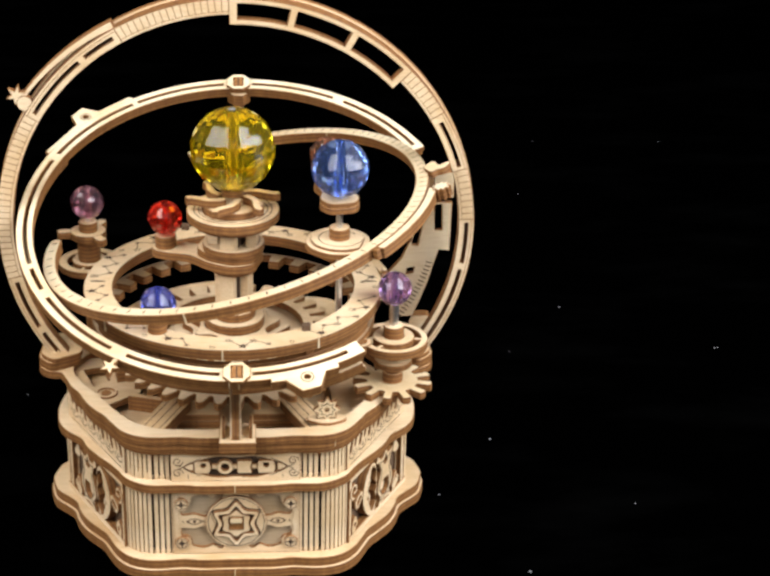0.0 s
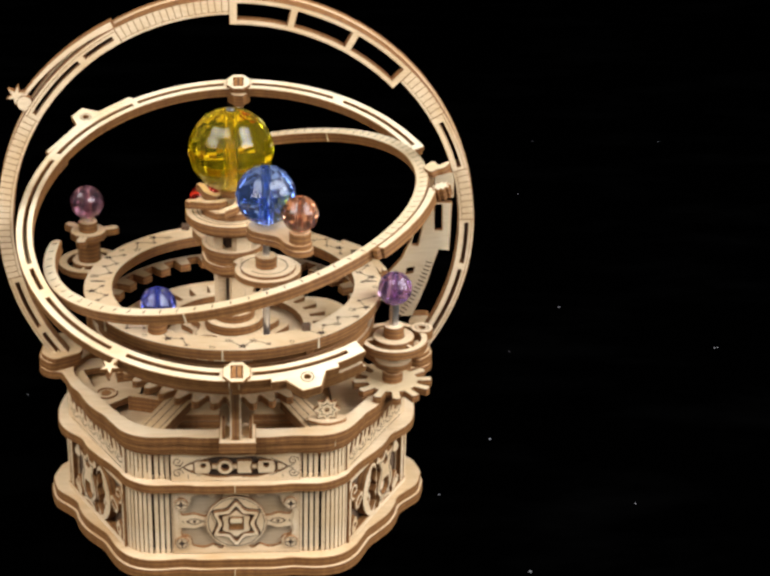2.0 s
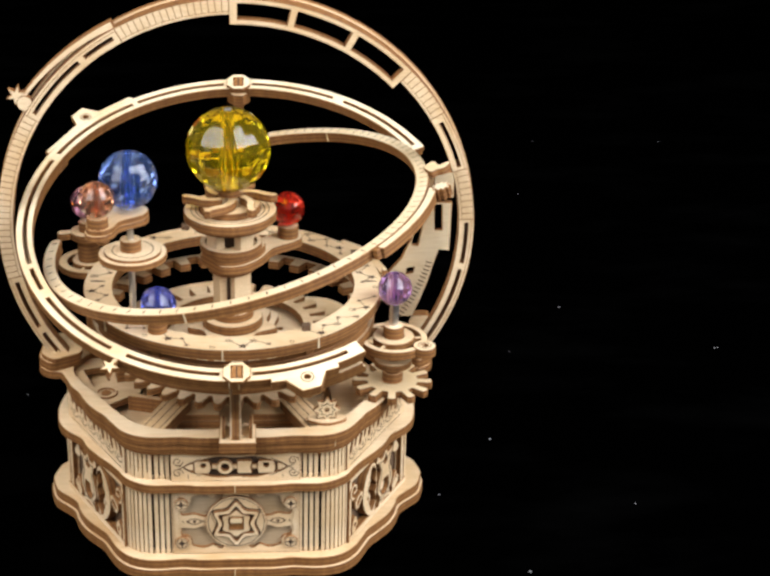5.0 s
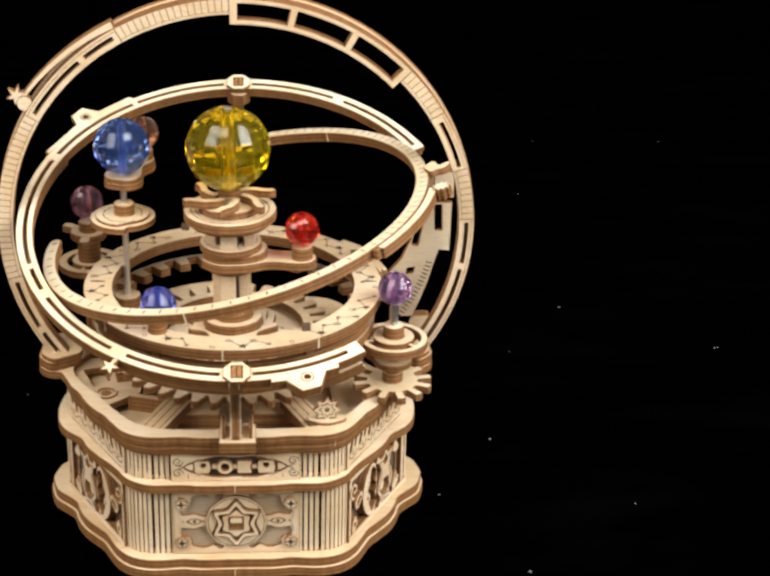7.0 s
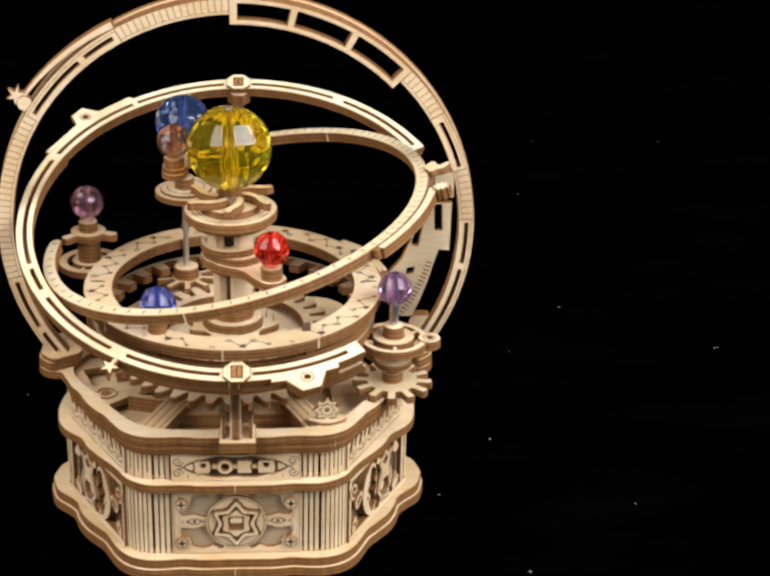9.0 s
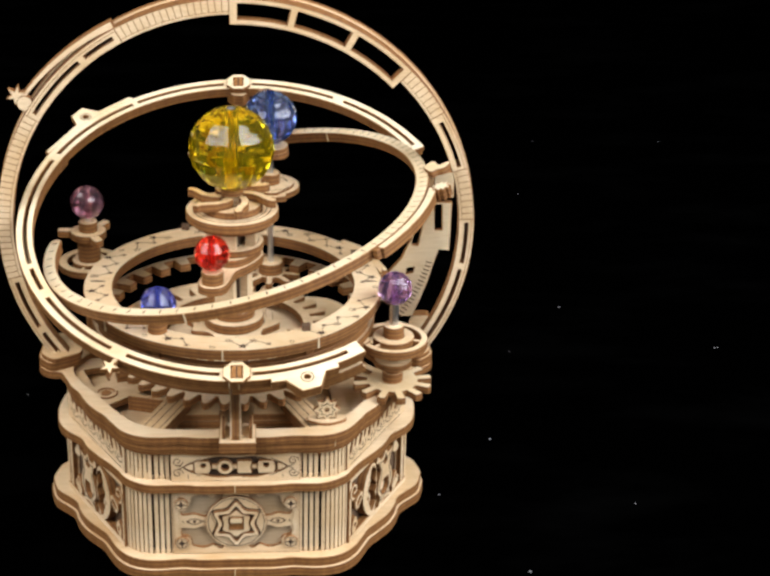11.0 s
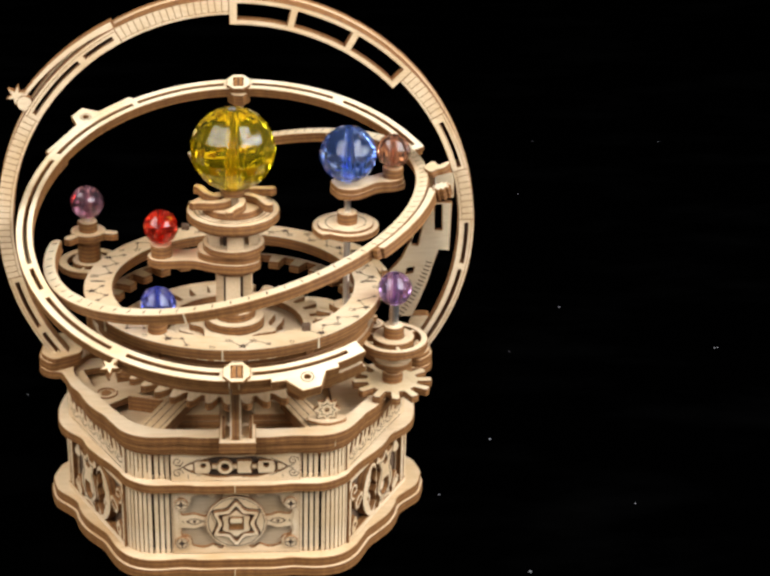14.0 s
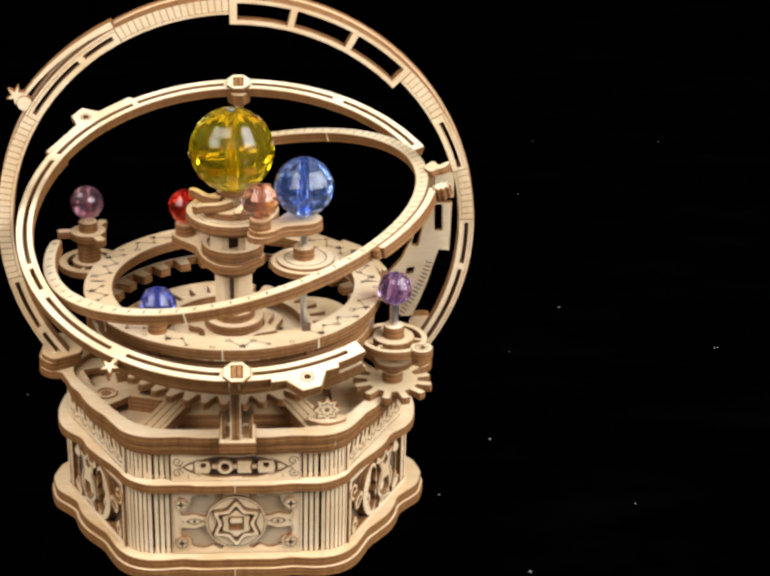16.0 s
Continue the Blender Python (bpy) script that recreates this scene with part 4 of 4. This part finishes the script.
# ---- the moving heart ----
def rotor():
    t = thing("central_column", spot(0, 0, 0), "turning plywood column with a large yellow crystal sun bead", "column")
    lobes = spline([at_angle(23.5 if i % 2 else 17.5, i * 180 / 7 + (5 if i % 2 else 0)) for i in range(14)], 4)
    cam = part("lobed_cam", plate(lobes, 62.8, 65.2, [sector(12.4, 15.4, a, a + 60, 5.0) for a in (10, 130, 250)]), PLY, t, "lobed plywood cam turning inside the fixed gear")
    part("cam_top", plate(scaled(lobes, 0.82), 65.3, 68.2, [sector(10.8, 12.6, a, a + 70, 5.0) for a in (40, 160, 280)]), PLY, cam)
    part("foot_disc", plate(circle(12.5, 40), 68.3, 72.0), PLY, t)
    part("foot_disc", plate(circle(8.8, 32), 72.1, 75.6), PLY, t)
    for a in (0, 90, 180, 270):
        part("upright", plate(rect(3.6, -2.9, 7.4, 2.9), 75.6, 96.2, face=0, edge=0), PLY, t, m=pose(0, 0, 0, 0, 0, a))
        part("upright", plate(rect(6.0, -3.2, 10.2, 3.2), 105.0, 114.4, face=0, edge=0), PLY, t, m=pose(0, 0, 0, 0, 0, a + 10))
    part("core", plate(rect(-4, -4, 4, 4), 75.6, 114.4, face=0, edge=0), DARK, t)
    part("collar", plate(circle(9.6, 36), 93.6, 96.2), PLY, t)
    part("collar", plate(circle(12.8, 40), 103.2, 106.0, [circle(10.6, 36)]), PLY, t)
    part("collar_floor", plate(circle(10.4, 36), 103.2, 105.0), PLY, t)
    arm = plate(filleted([(-11, -8.5), (-3, -13), (8, -11), (17, -5.6), (27, -6.4), (33.5, -5.4), (36.2, 0), (33.5, 5.4), (27, 6.4), (17, 5.6), (8, 11), (-3, 13), (-11, 8.5)], 4), 96.3, 99.8)
    a = part("planet_arm", arm, PLY, t, m=pose(0, 0, 0, 0, 0, 186))
    part("arm_top", plate(filleted([(-11, -7.5), (-3, -12.2), (8, -10), (15, -5.0), (15, 5.0), (8, 10), (-3, 12.2), (-11, 7.5)], 4), 99.9, 103.1), PLY, a)
    part("peg", plate(circle(4.4, 24, 29.7, 0), 99.8, 105.0), PLY, a)
    part("bead", bead(7.2, 1.3, 14, 8), RED, a, "faceted red crystal bead", m=mm(29.7, 0, 112.6))
    part("capital", plate(circle(16.5, 44), 114.4, 116.6), PLY, t)
    part("capital", plate(circle(19.0, 52), 116.7, 120.2, [circle(12.6, 40)]), PLY, t)
    part("groove", plate(circle(16.2, 48), 120.2, 120.26, [circle(15.8, 48)], face=0, edge=0), BURN_AND_SHADE, t)
    part("groove", plate(circle(14.3, 48), 120.2, 120.26, [circle(13.9, 48)], face=0, edge=0), BURN_AND_SHADE, t)
    part("inner_disc", plate(circle(12.4, 40), 116.7, 123.0), PLY, t)
    hook = filleted(ribbon([(4.0, 2.6), (8.0, 2.4), (11.4, 0.8), (14.0, -2.2), (16.6, -4.6), (18.6, -4.4)], 3.2), 0.9, 2)
    for i in range(6):
        part("hook", plate(hook, 123.2 + 0.02 * i, 126.4), PLY, t, m=pose(0, 0, 0, 0, 0, 45 + 60 * i))
    part("cup", plate(circle(5.4, 28), 123.0, 123.4), PLY, t)
    part("cup", plate(circle(4.6, 28), 126.7, 129.4), PLY, t)
    part("cap", lathe([(1.6, 162.8), (1.8, 163.5), (1.2, 163.9)], 16), STEEL, t, "small steel cap")
    part("sun_bead", bead(17.3, 2.2, 20, 11), YELLOW, t, "large faceted yellow crystal bead", m=mm(0.2, 0, 146.3))
    return t


def earth():
    t = thing("earth_carriage", spot(0, 0, 0), "steel rod with a plywood disc and a blue crystal bead", "planet carriage")
    part("rod", lathe([(1.3, 64), (1.3, 131)], 14), STEEL, t, "polished steel rod")
    snail = [at_angle(12.2 + 2.6 * a / 354, a) for a in range(0, 355, 6)]
    d = part("snail_disc", plate(snail, 109.4, 111.8), PLY, t, "spiral-edged plywood disc with a stepped rim")
    part("disc_step", plate([at_angle(10.0 + 2.6 * a / 320, a + 20) for a in range(0, 321, 8)], 111.8, 112.9), PLY, d)
    part("disc_groove", plate(ribbon([at_angle(7.2 + 2.4 * a / 320, a + 60) for a in range(0, 321, 8)], 0.4), 112.9, 112.95, face=0, edge=0), BURN_AND_SHADE, d)
    part("hub", plate(circle(4.2, 24), 112.0, 117.6), PLY, t)
    g = part("planet_gear", plate(gear(9, 6.8, 13.4, 0.30, 0.56), 67.6, 70.2), PLY, t)
    part("gear_hub", plate(circle(5.4, 28), 70.2, 75.4), PLY, g)
    part("bead", bead(11.65, 1.6, 18, 10), BLUE, t, "faceted blue crystal bead", m=mm(0, 0, 142.8))
    link = [(-6.4, -5.4), (0, -8.6), (6, -6.4), (12, -3.6), (18, -5.8), (23.5, -4.6), (26.2, 0), (23.5, 4.6), (18, 5.8), (12, 3.6), (6, 6.4), (0, 8.6), (-6.4, 5.4)]
    k = part("moon_link", plate(filleted(link, 3.4), 125.6, 128.0), PLY, t, "plywood link that carries the small amber bead")
    part("link_top", plate(filleted(scaled(link, 0.97), 3.4), 128.1, 130.2), PLY, k)
    part("peg", plate(circle(4.2, 24, 20.2, 0), 130.2, 134.4), PLY, k)
    part("bead", bead(7.1, 1.3, 14, 8), AMBER, k, "faceted amber crystal bead", m=mm(20.2, 0, 141.4))
    return t, k, g, d


def star_badge():
    t = thing("star_badge", spot(37.5, -47.5, 47.1), "small star-shaped plywood badge standing on the rim", "ornament")
    part("foot", plate(spline([(-7.5, -1), (0, -4), (7.5, -0.5), (6.5, 3.4), (0, 2.4), (-6.5, 3.4)], 4), 0, 1.2), PLY, t)
    part("star", plate(star(8, 3.6, 5.6, 90, 0, 5.6), -0.8, 0.8, [circle(0.9, 12, 0, 5.6)]), WHITE_PLY, t, m=UPRIGHT)
    part("star_groove", plate(star(8, 2.4, 3.6, 90, 0, 5.6), 0.8, 0.86, [star(8, 2.0, 3.0, 90, 0, 5.6)], face=0, edge=0), BURN_AND_SHADE, t, m=UPRIGHT)
    part("stem", plate(rect(-1.0, 0.2, 1.0, 2.4), -0.8, 0.7), PLY, t, m=UPRIGHT)
    return t


base()
meridian_ring()
graduated_arc()
front_post()
horizon_ring()
ecliptic_ring()
zodiac_disc()
inner_gears()
CROWN = crown_gear()
PINION_GEAR = pinion()
PINK_STAND, CRANK = pink_stand()
small_blue_stand()
COLUMN = rotor()
EARTH, MOON_LINK, PLANET_GEAR, SNAIL = earth()
star_badge()
lint()


def motions():
    times = [0.25 * i for i in range(65)]

    def spun(ob, home, start, rate):
        walk(ob, [(t, home @ pose(0, 0, 0, 0, 0, start + rate * t)) for t in times])

    def eased_angle(t, table):
        """The train's play: degrees by which it runs ahead of or behind an even turn."""
        for (t0, d0), (t1, d1) in zip(table, table[1:]):
            if t <= t1:
                k = (t - t0) / (t1 - t0)
                return d0 + (d1 - d0) * k * k * (3 - 2 * k)
        return table[-1][1]

    column_play = ((0, 0), (2.5, -1), (4, -4.5), (5.2, -4.5), (7, -1.5), (10, 0), (16, 0))
    earth_play = ((0, -0.6), (1, -1.3), (3, -1.4), (4.2, -2.9), (7, -3.2), (9.2, -0.8), (11.5, 1.8), (12.5, 2.5), (14, 0.5), (16, -0.3))

    # the column leans a little off its axis as it turns
    walk(COLUMN, [(t, spot(0.2, 0.4, 0) @ pose(0, 0, 0, 0, -0.35, 0) @ pose(0, 0, 0, 0, 0, -23.3 + SPIN * t + eased_angle(t, column_play)) @ pose(0, 0, 0, 0, 0.32, 0)) for t in times])
    rows = []
    for t in times:
        x, y = at_angle(47.2, -23.3 + SPIN * t + eased_angle(t, earth_play))
        rise = 0.6 + 1.5 * math.cos(radians(-23.3 + SPIN * t + 26.4))
        rows.append((t, spot(x - 0.2, y + 1.4, rise)))
    walk(EARTH, rows)
    # the link starts from behind with a small jump of its slack gear
    walk(MOON_LINK, [(t, pose(0, 0, 0, 0, 0, 117 + 96.0 * t - (14 if t == 0 else 0))) for t in times])
    spun(PLANET_GEAR, pose(0, 0, 0), 10, 96.0)
    spun(SNAIL, pose(0, 0, 0), -33, 96.0)
    spun(CROWN, spot(0, 0, 0), 2, -PINION / 3)
    spun(PINION_GEAR, spot(66.0, -18.7, 0), 198, PINION)
    spun(CRANK, pose(0, 0, 0), 182, PINION)


motions()
